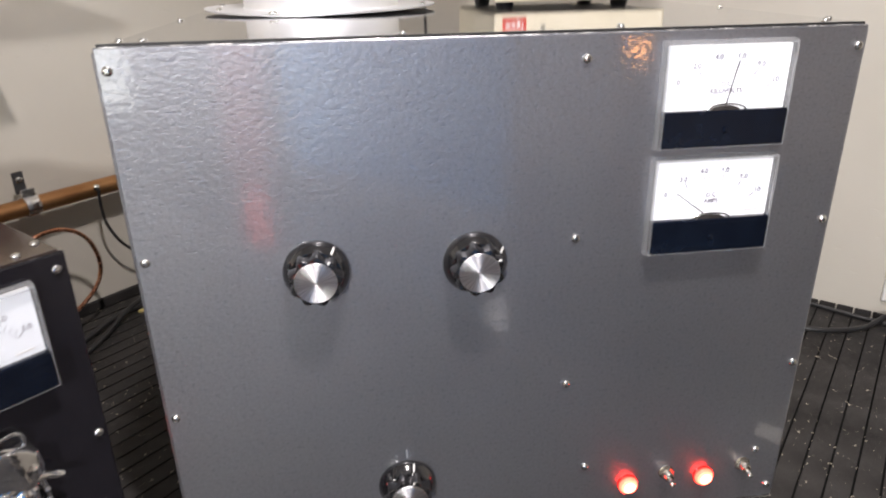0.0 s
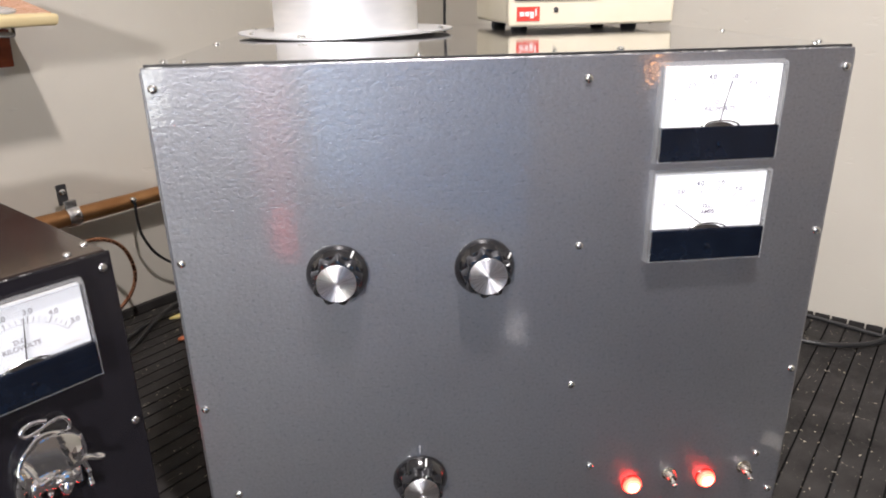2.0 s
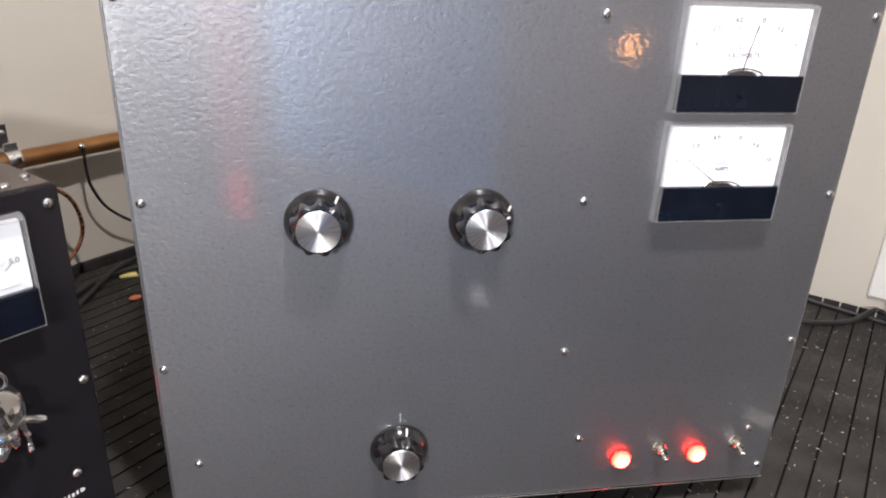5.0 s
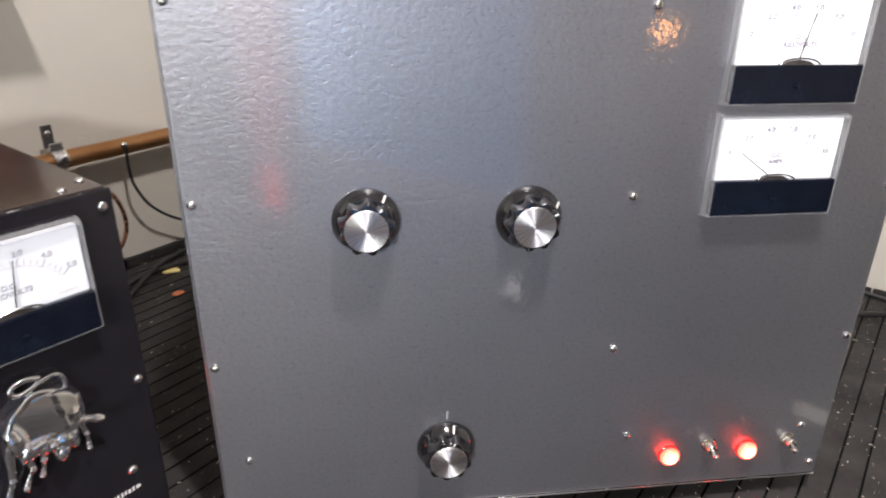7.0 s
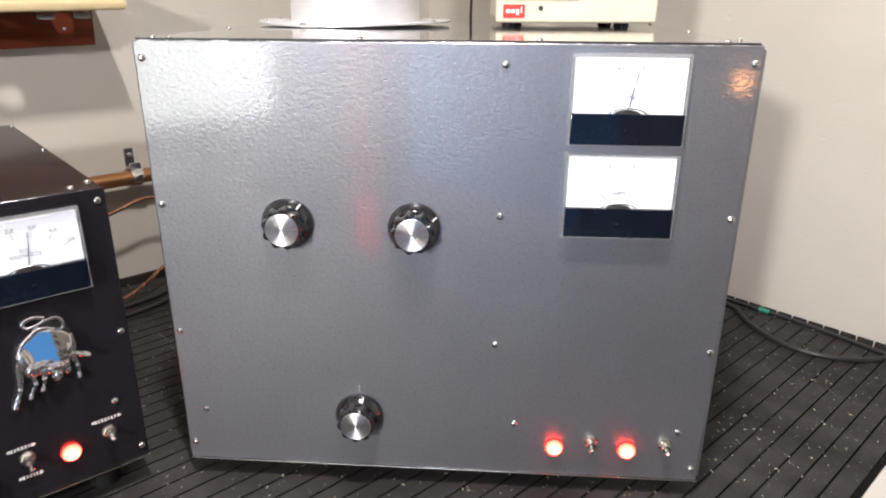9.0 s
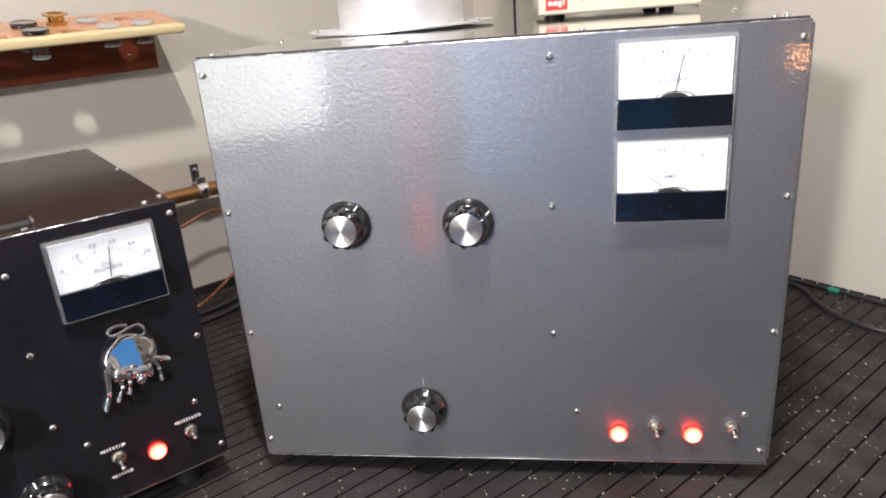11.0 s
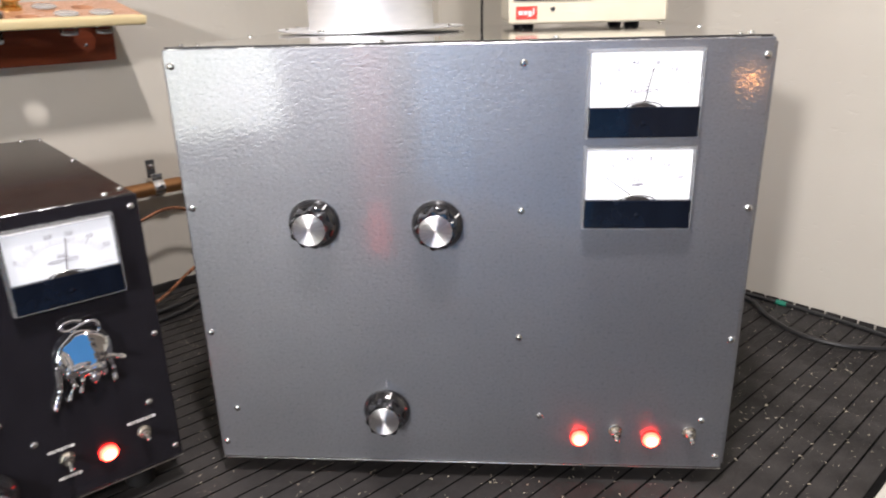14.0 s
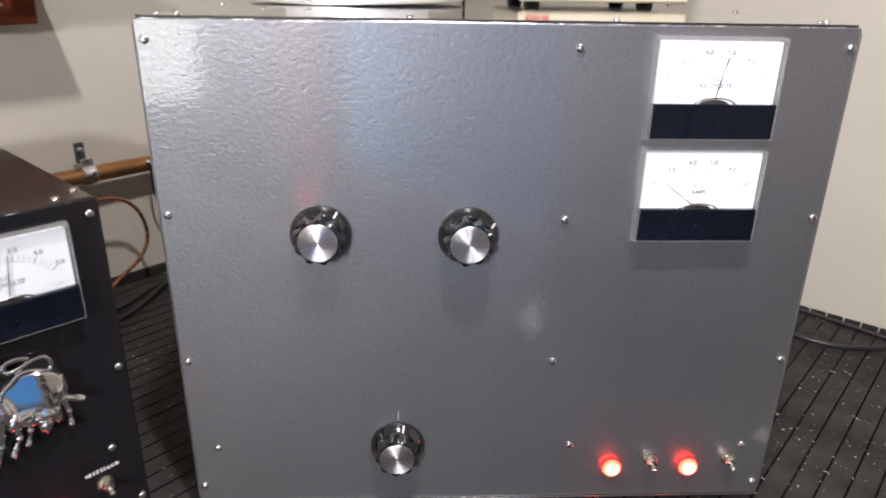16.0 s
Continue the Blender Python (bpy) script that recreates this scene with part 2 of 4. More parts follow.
# bright specks paint the edge highlight as well as worn paint
WORN_GLINT_GREY = surface("worn_glint_grey_edge", (0.24, 0.245, 0.26), (0.85, 0.85, 0.83), 60, 0.25, 0.6, lo=0.5, hi=0.62)
WORN_GLINT_BLACK = surface("worn_glint_black_edge", (0.03, 0.03, 0.033), (0.75, 0.75, 0.73), 110, 0.25, 0.7, lo=0.52, hi=0.62)
FLECK = surface("pale_chips", (0.3, 0.26, 0.18), (0.8, 0.74, 0.58), 900, 0.7)
YELLOW = surface("yellow_foam", (0.75, 0.6, 0.2), (0.85, 0.72, 0.32), 300, 0.8)
ORANGE = surface("red_orange_plastic", (0.55, 0.14, 0.05), (0.66, 0.2, 0.08), 300, 0.4)
GREEN = surface("green_tape", (0.015, 0.2, 0.13), (0.02, 0.26, 0.17), 100, 0.5)
SKY = outdoors()
BLUE_GLOW = emitter("added_blue_glow", (0.1, 0.36, 0.78), 0.28)
WARM = emitter("warm_bulb", (1.0, 0.42, 0.13), 17.0)
STREAK_RED = emitter("red_streak_glow", (1.0, 0.1, 0.07), 1.9)
STREAK_RED_DIM = emitter("dim_red_streak_glow", (1.0, 0.18, 0.16), 0.28)
SOCKET = surface("grey_rubber_foot", (0.07, 0.072, 0.078), (0.1, 0.102, 0.11), 60, 0.5)
DARK = surface("dark_paint", (0.03, 0.03, 0.032), (0.05, 0.05, 0.052), 20, 0.5)


# ---- mesh helpers ----
def thing(name, label, category, m=Matrix(), group="", kind=""):
    ob = new(name)
    ob.matrix_world = m
    ob.empty_display_size = 0.02
    return tagged(ob, label, category, group, kind)


def smooth_by_angle(me, degrees=35):
    """Rounded edges are shaded smooth; broad flat faces stay truly flat, so that they mirror like a plane."""
    me.set_sharp_from_angle(angle=radians(degrees))
    ends = [v.co for v in me.vertices]
    for f in me.polygons:
        ring = [ends[k] for k in f.vertices]
        f.use_smooth = f.area < 1e-4 or min((a - b).length for a, b in zip(ring, ring[1:] + ring[:1])) < 0.009


def part(name, bm, material, parent=None, label="", kind=""):
    me = bpy.data.meshes.new(name)
    bm.to_mesh(me)
    bm.free()
    smooth_by_angle(me)
    me.materials.append(material)
    ob = new(name, me)
    ob.parent = parent
    return tagged(ob, label, kind=kind)


def again(name, source, parent, m, label=""):
    """Another object on the same mesh."""
    ob = new(name, source.data)
    ob.parent = parent
    ob.matrix_basis = m
    return tagged(ob, label)


def box(bm, x0, x1, y0, y1, z0, z1, bevel=0.0, seg=2):
    m = Matrix.Translation(((x0 + x1) / 2, (y0 + y1) / 2, (z0 + z1) / 2)) @ Matrix.Diagonal((x1 - x0, y1 - y0, z1 - z0, 1))
    made = bmesh.ops.create_cube(bm, size=1, matrix=m)
    if bevel:
        edges = list({e for v in made["verts"] for e in v.link_edges})
        bmesh.ops.bevel(bm, geom=edges, offset=bevel, segments=seg, affect="EDGES", profile=0.5)
    return bm


def frame_to(direction):
    return Vector(direction).to_track_quat("Z", "Y").to_matrix().to_4x4()


def rod(bm, p, q, r, r2=None, seg=16):
    p, q = Vector(p), Vector(q)
    m = Matrix.Translation((p + q) / 2) @ frame_to(q - p)
    bmesh.ops.create_cone(bm, cap_ends=True, segments=seg, radius1=r, radius2=r if r2 is None else r2, depth=(q - p).length, matrix=m)
    return bm


def ball(bm, p, rx, ry=None, rz=None, turn=Matrix(), seg=14):
    m = Matrix.Translation(p) @ turn @ Matrix.Diagonal((rx, ry or rx, rz or rx, 1))
    bmesh.ops.create_uvsphere(bm, u_segments=seg, v_segments=max(6, seg // 2 + 1), radius=1, matrix=m)
    return bm


def lathe(bm, profile, m=Matrix(), seg=32, lobes=0, depth=0.0, lobe_from=0.0):
    """Turns (radius, height) pairs round z; lobes: scallops in the radius above lobe_from."""
    rings = []
    for r, h in profile:
        ring = []
        for k in range(seg):
            a = 2 * math.pi * k / seg
            rr = r * (1 - depth * (0.5 - 0.5 * math.cos(lobes * a))) if lobes and h >= lobe_from else r
            ring.append(bm.verts.new(m @ Vector((rr * math.cos(a), rr * math.sin(a), h))))
        rings.append(ring)
    for a, b in zip(rings, rings[1:]):
        for k in range(seg):
            bm.faces.new((a[k], a[(k + 1) % seg], b[(k + 1) % seg], b[k]))
    bm.faces.new(rings[0][::-1])
    bm.faces.new(rings[-1])
    bmesh.ops.recalc_face_normals(bm, faces=bm.faces)
    return bm


def smooth_line(points, steps=8):
    """A Catmull-Rom line through the points."""
    p = [Vector(q) for q in points]
    p = [2 * p[0] - p[1], *p, 2 * p[-1] - p[-2]]
    out = []
    for a, b, c, d in zip(p, p[1:], p[2:], p[3:]):
        for k in range(steps):
            s = k / steps
            out.append(0.5 * (2 * b + (c - a) * s + (2 * a - 5 * b + 4 * c - d) * s * s + (3 * b - a - 3 * c + d) * s ** 3))
    return out + [p[-2]]


def tube(bm, points, radius, seg=10, steps=8):
    line = smooth_line(points, steps) if len(points) > 2 else [Vector(q) for q in points]
    rad = radius if callable(radius) else (lambda s: radius)
    rings, side = [], None
    for k, p in enumerate(line):
        way = (line[min(k + 1, len(line) - 1)] - line[max(k - 1, 0)]).normalized()
        if side is None:
            side = way.cross(Vector((0.3, 0.2, 1))).normalized()
        side = (side - way * side.dot(way)).normalized()
        up = way.cross(side)
        r = rad(k / (len(line) - 1))
        rings.append([bm.verts.new(p + (side * math.cos(t) + up * math.sin(t)) * r) for t in (2 * math.pi * j / seg for j in range(seg))])
    for a, b in zip(rings, rings[1:]):
        for j in range(seg):
            bm.faces.new((a[j], a[(j + 1) % seg], b[(j + 1) % seg], b[j]))
    bm.faces.new(rings[0][::-1])
    bm.faces.new(rings[-1])
    bmesh.ops.recalc_face_normals(bm, faces=bm.faces)
    return bm


def lettering(name, text, size, material, parent, m, label=""):
    cu = bpy.data.curves.new(name, "FONT")
    cu.body, cu.size, cu.align_x, cu.align_y, cu.extrude = text, size, "CENTER", "CENTER", 0.00012
    cu.offset = 0.00012
    temp = new(name + "_curve", cu)
    me = bpy.data.meshes.new_from_object(temp.evaluated_get(bpy.context.evaluated_depsgraph_get()))
    bpy.data.objects.remove(temp)
    me.materials.clear()
    me.materials.append(material)
    ob = new(name, me)
    ob.parent = parent
    ob.matrix_basis = m
    return tagged(ob, label)


# ---- small fittings, all built on a panel that faces -y ----
FACE = Matrix.Rotation(radians(90), 4, "X")  # local z of a fitting points to -y


def at_face(x, z, y=0.0):
    return Matrix.Translation((x, y, z)) @ FACE


SHARED = {}


def screw_mesh():
    if "screw" not in SHARED:
        bm = bmesh.new()
        lathe(bm, [(0.0034, 0), (0.0034, 0.0006), (0.0031, 0.0014), (0.0024, 0.002), (0.0014, 0.0024), (0.0004, 0.0025)], seg=14)
        for a in (0, math.pi / 2):
            made = bmesh.ops.create_cube(bm, size=1, matrix=Matrix.Rotation(a, 4, "Z") @ Matrix.Translation((0, 0, 0.0024)) @ Matrix.Diagonal((0.0034, 0.0006, 0.0003, 1)))
        me = bpy.data.meshes.new("screw")
        bm.to_mesh(me)
        bm.free()
        smooth_by_angle(me)
        me.materials.append(STEEL)
        SHARED["screw"] = me
    return SHARED["screw"]


def screw(parent, m, size=1.0):
    ob = new("screw", screw_mesh())
    ob.parent = parent
    ob.matrix_basis = m @ Matrix.Rotation(random.uniform(0, 3), 4, "Z") @ Matrix.Diagonal((size, size, size, 1))
    return ob


def knob(parent, x, z, turn=0.0, size=1.0):
    """A skirted knob: conical skirt, scalloped grip and a spun metal cap."""
    s = size
    bm = bmesh.new()
    lathe(bm, [(0.0238 * s, 0.0006), (0.0238 * s, 0.003), (0.0232 * s, 0.0042), (0.0195 * s, 0.0105), (0.0186 * s, 0.0112)], seg=48)
    body = part("knob", bm, BAKELITE, parent, "black bakelite knob with spun aluminium cap")
    body.matrix_basis = at_face(x, z) @ Matrix.Rotation(turn, 4, "Z")
    bm = bmesh.new()
    lathe(bm, [(0.0200 * s, 0.010), (0.0197 * s, 0.0115), (0.0190 * s, 0.0198), (0.0183 * s, 0.0207), (0.0155 * s, 0.0209)], seg=72, lobes=9, depth=0.15)
    part("grip", bm, BAKELITE, body)
    bm = bmesh.new()
    lathe(bm, [(0.0149 * s, 0.0200), (0.0149 * s, 0.0216), (0.0144 * s, 0.0221), (0.0002, 0.0218)], seg=48)
    cap = part("cap", bm, CAP, body, "spun aluminium cap")
    bm = bmesh.new()
    w = 0.0007
    flat = [bm.verts.new(c) for c in ((-w, 0.0233 * s, 0.0043), (w, 0.0233 * s, 0.0043), (w, 0.0198 * s, 0.0104), (-w, 0.0198 * s, 0.0104))]
    face = bm.faces.new(flat)
    top = bmesh.ops.extrude_face_region(bm, geom=[face])["geom"]
    bmesh.ops.translate(bm, vec=(0, 0.0006, 0.0004), verts=[v for v in top if isinstance(v, bmesh.types.BMVert)])
    bmesh.ops.recalc_face_normals(bm, faces=bm.faces)
    part("pointer_mark", bm, LETTER, body, "white pointer line")
    bm = bmesh.new()
    box(bm, -w, w, 0.0158 * s, 0.0186 * s, 0.0206, 0.0212, 0.0002)
    part("pointer_mark", bm, LETTER, body, "short white line on the grip")
    return body


def pilot_lamp(parent, x, z, size=1.0):
    """A domed red lens in a thin collar, lit from within."""
    bm = bmesh.new()
    lathe(bm, [(0.0092, 0), (0.0092, 0.0006), (0.0086, 0.0011), (0.0084, 0.0011)], seg=32)
    body = part("pilot_lamp", bm, RED_GLASS, parent, "lit red pilot lamp")
    body.matrix_basis = at_face(x, z) @ Matrix.Diagonal((size, size, size, 1))
    bm = bmesh.new()
    lathe(bm, [(0.0083, 0.0011), (0.0085, 0.0022), (0.0085, 0.003)], seg=32)
    part("lens", bm, RED_LENS, body, "deep red side of the lens")
    bm = bmesh.new()
    lathe(bm, [(0.0085, 0.0031), (0.0082, 0.0041), (0.0074, 0.0054)], seg=32)
    part("lens_shoulder", bm, RED_EDGE, body, "orange red shoulder of the lens")
    bm = bmesh.new()
    lathe(bm, [(0.0073, 0.0055), (0.006, 0.0066), (0.0053, 0.0069)], seg=32)
    part("lens_crown", bm, RED_CORE, body, "bright crown of the lit lens")
    bm = bmesh.new()
    lathe(bm, [(0.0053, 0.00692), (0.0042, 0.0074), (0.002, 0.0078), (0.0004, 0.0079)], seg=32)
    part("lens_centre", bm, RED_HOT, body, "glowing middle of the lit lens")
    return body


def toggle(parent, x, z, down=True, size=1.0):
    bm = bmesh.new()
    lathe(bm, [(0.0068, 0), (0.0068, 0.0006), (0.006, 0.0008), (0.006, 0.0008)], seg=24)
    lathe(bm, [(0.0061, 0.0008), (0.0061, 0.003), (0.0056, 0.0034)], seg=6)
    body = part("toggle_switch", bm, BRASSY, parent, "nickel toggle switch")
    body.matrix_basis = at_face(x, z) @ Matrix.Diagonal((size, size, size, 1))
    bm = bmesh.new()
    lathe(bm, [(0.0045, 0.003), (0.0045, 0.0078), (0.004, 0.0088), (0.0026, 0.009)], seg=20)
    part("bushing", bm, BRASSY, body)
    bm = bmesh.new()
    d, h = (-0.0050, 0.0150) if down else (-0.0020, 0.0140)
    rod(bm, (0, 0, 0.007), (0, d, h), 0.0015, 0.0024, 14)
    ball(bm, (0, d, h), 0.0024)
    part("lever", bm, NICKEL, body)
    return body


def panel_meter(parent, x0, z0, unit, numbers, value, dial, y=0.0, W=0.0962):
    """A rectangular panel meter, 93 by 74 mm: clear cover, lit dial above a black band, needle and coil cover. x0, z0: its lower left corner."""
    H, D, BAND = 0.0750, 0.0100, 0.0277
    ink = PALE_PRINT if dial is DIAL else GREYMARK
    bm = bmesh.new()
    box(bm, 0.0042, W - 0.0026, -0.0035, 0, 0.001, H - 0.0032, 0.001)
    body = part("panel_meter", bm, WHITE, parent, "rectangular analogue panel meter with clear cover")
    body.matrix_basis = Matrix.Translation((x0, y, z0))
    # clear edge round the case
    bm = bmesh.new()
    outer = [(0, 0), (W, 0), (W, H), (0, H)]
    t, back, front = 0.0025, -0.0005, -D
    top = [(0.0014, 0.0013), (W - 0.0014, 0.0013), (W - 0.0014, H - 0.0015), (0.0014, H - 0.0015)]
    lip = [(t, t - 0.0002), (W - t, t - 0.0002), (W - t, H - t), (t, H - t)]
    vo = [bm.verts.new((a, back, b)) for a, b in outer]
    vf = [bm.verts.new((a, front, b)) for a, b in top]
    vi = [bm.verts.new((a, front, b)) for a, b in lip]
    vb = [bm.verts.new((a, -0.0036, b)) for a, b in lip]
    for a, b in ((vo, vf), (vf, vi), (vi, vb)):
        for k in range(4):
            bm.faces.new((a[k], a[(k + 1) % 4], b[(k + 1) % 4], b[k]))
    bmesh.ops.recalc_face_normals(bm, faces=bm.faces)
    part("clear_rim", bm, RIM, body, "clear acrylic edge")
    # dial plate and the lower band
    bm = bmesh.new()
    box(bm, 0.0038, W - 0.003, -0.0052, -0.0037, BAND - 0.001, H - 0.0034, 0.0003)
    plate = part("dial", bm, dial, body, "white lit dial")
    bm = bmesh.new()
    box(bm, 0.0022, W - 0.0022, -D - 0.0006, -0.0038, 0.0022, BAND, 0.0008)
    part("lower_band", bm, SMOKE, body, "glossy black lower band")
    bm = bmesh.new()
    lathe(bm, [(0.0021, 0), (0.0021, 0.0008), (0.0012, 0.0012), (0.0002, 0.0012)], seg=14)
    zero = part("zero_screw", bm, SMOKE, body, "black zero adjuster")
    zero.matrix_basis = at_face(W / 2, BAND * 0.52, -D - 0.0006)
    # coil cover
    bm = bmesh.new()
    prof = [(math.cos(math.pi * k / 14), math.sin(math.pi * k / 14)) for k in range(15)]
    vs = [[bm.verts.new((W / 2 + 0.0108 * c, yy, BAND - 0.0002 + 0.0034 * s)) for c, s in prof] for yy in (-0.0054, -D + 0.0016)]
    for k in range(14):
        bm.faces.new((vs[0][k], vs[0][k + 1], vs[1][k + 1], vs[1][k]))
    bm.faces.new(vs[1])
    bmesh.ops.recalc_face_normals(bm, faces=bm.faces)
    part("coil_cover", bm, COIL, body, "dark coil cover")
    bm = bmesh.new()
    line = [(W / 2 + 0.0150 * c, -D + 0.0013, BAND - 0.0004 + 0.0048 * s) for c, s in prof]
    tube(bm, line, 0.0006, 6, 2)
    part("coil_clip", bm, STEEL, body, "thin metal arc")
    # scale
    cx, cz, R = W / 2, BAND - 0.0095, 0.0410
    def on_arc(f, r):
        a = radians(141 - 102 * f)
        return cx + r * math.cos(a), cz + r * math.sin(a), a
    for k in range(21):
        f = k / 20
        long_one = k % 4 == 0
        x, z, a = on_arc(f, R)
        bm = bmesh.new()
        l = 0.0046 if long_one else 0.0028
        box(bm, -l / 2, l / 2, -0.0001, 0.0001, -0.0003 if long_one else -0.0002, 0.0003 if long_one else 0.0002)
        tick = part("scale_mark", bm, ink, plate)
        tick.matrix_basis = Matrix.Translation((x, -0.0054, z)) @ Matrix.Rotation(-a, 4, "Y")
    bm = bmesh.new()
    tube(bm, [(on_arc(k / 24, R - 0.0026)[0], -0.0053, on_arc(k / 24, R - 0.0026)[1]) for k in range(25)], 0.00014, 4, 1)
    part("scale_arc", bm, ink, plate)
    for k, word in enumerate(numbers):
        x, z, a = on_arc(k / (len(numbers) - 1), R + 0.0052)
        lettering("scale_number", word, 0.0050, ink, plate, at_face(x, z, -0.0054))
    lettering("scale_unit", "D.C.", 0.0046, ink, plate, at_face(cx, BAND + 0.0175, -0.0054))
    lettering("scale_unit", unit, 0.0046, ink, plate, at_face(cx, BAND + 0.0128, -0.0054))
    bm = bmesh.new()
    box(bm, W - 0.021, W - 0.0095, -0.0055, -0.0052, BAND + 0.0035, BAND + 0.0047)
    part("maker_mark", bm, LETTER, plate, "pale grey bar of small print")
    # needle
    a = radians(141 - 102 * value)
    bm = bmesh.new()
    rod(bm, (cx, -0.0066, BAND), (cx + 0.0373 * math.cos(a), -0.0066, BAND - 0.004 + 0.0373 * math.sin(a)), 0.0005, 0.0003, 8)
    part("needle", bm, DARK, body, "thin dark needle")
    bm = bmesh.new()
    box(bm, 0.0027, W - 0.0027, front + 0.0006, front + 0.0012, BAND - 0.001, H - 0.0027)
    pane = part("cover_pane", bm, COVER, body, "clear cover")
    pane.visible_shadow = False
    return body


# ---- room ----
def room_slab(name, u0, u1, n0, n1, z0, z1, mat, label, category):
    bm = bmesh.new()
    box(bm, u0, u1, n0, n1, z0, z1)
    ob = part(name, bm, mat)
    ob.matrix_basis = ROOM
    return tagged(ob, label, category, kind="structure")


FAR_U, FAR_N, TH = -3.85, -2.6, 0.12
room_slab("wall_north", FAR_U - TH, WALL_R + TH, WALL_L, WALL_L + TH, FLOOR, CEIL, WALL, "beige grey painted plaster wall behind the bench", "wall")
room_slab("wall_east", WALL_R, WALL_R + TH, FAR_N, WALL_L, FLOOR, CEIL, WALL, "beige grey painted plaster wall with outlet", "wall")
# unseen opening, made to let the added blue glow reach the paint
GLOW_GAP = (-3.25, -1.4, FLOOR, 1.1)
bm = bmesh.new()
for u0, u1, z0, z1 in ((FAR_U - TH, GLOW_GAP[0], FLOOR, CEIL), (GLOW_GAP[0], GLOW_GAP[1], GLOW_GAP[3], CEIL), (GLOW_GAP[1], WALL_R + TH, FLOOR, CEIL)):
    box(bm, u0, u1, FAR_N - TH, FAR_N, z0, z1)
south = part("wall_south", bm, FAR_WALL)
south.matrix_basis = ROOM
tagged(south, "plain brown grey painted wall with an opening for the added blue glow", "wall", kind="structure")
LOW = (-2.05, -0.956, -0.36, 0.93)
bm = bmesh.new()
for n0, n1, z0, z1 in ((FAR_N, LOW[0], FLOOR, CEIL), (LOW[0], LOW[1], FLOOR, LOW[2]), (LOW[0], LOW[1], LOW[3], CEIL), (LOW[1], WALL_L, FLOOR, CEIL)):
    box(bm, FAR_U - TH, FAR_U, n0, n1, z0, z1)
west = part("wall_west", bm, FAR_WALL)
west.matrix_basis = ROOM
tagged(west, "plain brown grey painted wall with a window", "wall", kind="structure")
room_slab("floor", FAR_U - TH, WALL_R + TH, FAR_N - TH, WALL_L + TH, FLOOR - 0.1, FLOOR, FLOORING, "grey concrete floor", "floor")
room_slab("ceiling", FAR_U - TH, WALL_R + TH, FAR_N - TH, WALL_L + TH, CEIL, CEIL + 0.1, CEILING, "white painted ceiling", "ceiling")
room_slab("backdrop", FAR_U - 0.9, FAR_U - 0.88, -3.6, 0.8, -1.2, 3.2, SKY, "bright overcast daylight outside the window", "sky")
# glowing sheet added so that paint and chrome mirror some blue
room_slab("backdrop", FAR_U - 1.5, 0.3, FAR_N - 0.9, FAR_N - 0.88, -1.1, 1.9, BLUE_GLOW, "dim blue glow added for the blue reflections", "sky")


def window(name, n0, n1, z0, z1):
    win = thing(name, "bright window with a white frame", "window", ROOM, kind="structure")
    bm = bmesh.new()
    for a0, a1, b0, b1 in ((n0, n0 + 0.03, z0, z1), (n1 - 0.03, n1, z0, z1), (n0 + 0.03, n1 - 0.03, z0, z0 + 0.03), (n0 + 0.03, n1 - 0.03, z1 - 0.03, z1)):
        box(bm, FAR_U - 0.08, FAR_U - 0.03, a0, a1, b0, b1)
    part("window_frame", bm, WHITE, win)
    bm = bmesh.new()
    box(bm, FAR_U - 0.06, FAR_U - 0.054, n0 + 0.03, n1 - 0.03, z0 + 0.03, z1 - 0.03)
    part("pane", bm, COVER, win).visible_shadow = False


window("window_1", *LOW)

# ---- bench and rubber mat ----
MAT_N0, MAT_U0, MAT_U1 = -0.489, -1.3, WALL_R - 0.003
bench = thing("workbench", "workbench with white laminate edge against the corner walls", "workbench", ROOM)
bm = bmesh.new()
box(bm, -1.45, WALL_R, -0.49, WALL_L, BENCH - 0.045, BENCH - 0.008)
part("bench_top", bm, WHITE_EDGE, bench)
bm = bmesh.new()
box(bm, 0.31, WALL_R, -0.519, -0.4905, BENCH - 0.05, BENCH - 0.001, 0.002)
part("edge_strip", bm, WHITE_EDGE, bench, "white laminate edge strip")
# unseen dark stretch, added so the panel mirrors no pale streak here
bm = bmesh.new()
box(bm, -1.45, 0.309, -0.517, -0.4905, BENCH - 0.05, BENCH - 0.002, 0.002)
part("added_dark_edge", bm, DARK, bench, "dark edge added to keep a pale streak out of the reflection")
for uu, nn in ((-1.4, -0.45), (-1.4, 0.5), (0.78, -0.45), (0.78, 0.5)):
    bm = bmesh.new()
    box(bm, uu - 0.035, uu + 0.035, nn - 0.035, nn + 0.035, FLOOR, BENCH - 0.045)
    part("leg", bm, DARK, bench)

# ---- grey amplifier ----
W, H, DEPTH = 0.5165, 0.42, 0.46
amp = thing("radio_amplifier", "large dark grey hammertone steel amplifier cabinet on rubber mat", "amplifier")
bm = bmesh.new()
box(bm, -0.001, W, 0, 0.0032, 0.0, H - 0.0014, 0.0011, 3)
part("front_panel", bm, GREY, amp, "grey hammertone front panel")
bm = bmesh.new()
box(bm, -0.0035, W + 0.0035, 0.0034, DEPTH, 0.002, H - 0.0045, 0.0015)
part("body", bm, GREY, amp)
bm = bmesh.new()
box(bm, 0.008, W - 0.008, 0.0042, DEPTH - 0.002, H - 0.0042, H + 0.0006, 0.0008)
part("top_cover", bm, GREYTOP, amp, "glossy dark grey top cover")
bm = bmesh.new()
box(bm, -0.001, W, -0.0016, 0.0, -0.0012, 0.0, 0.0003)
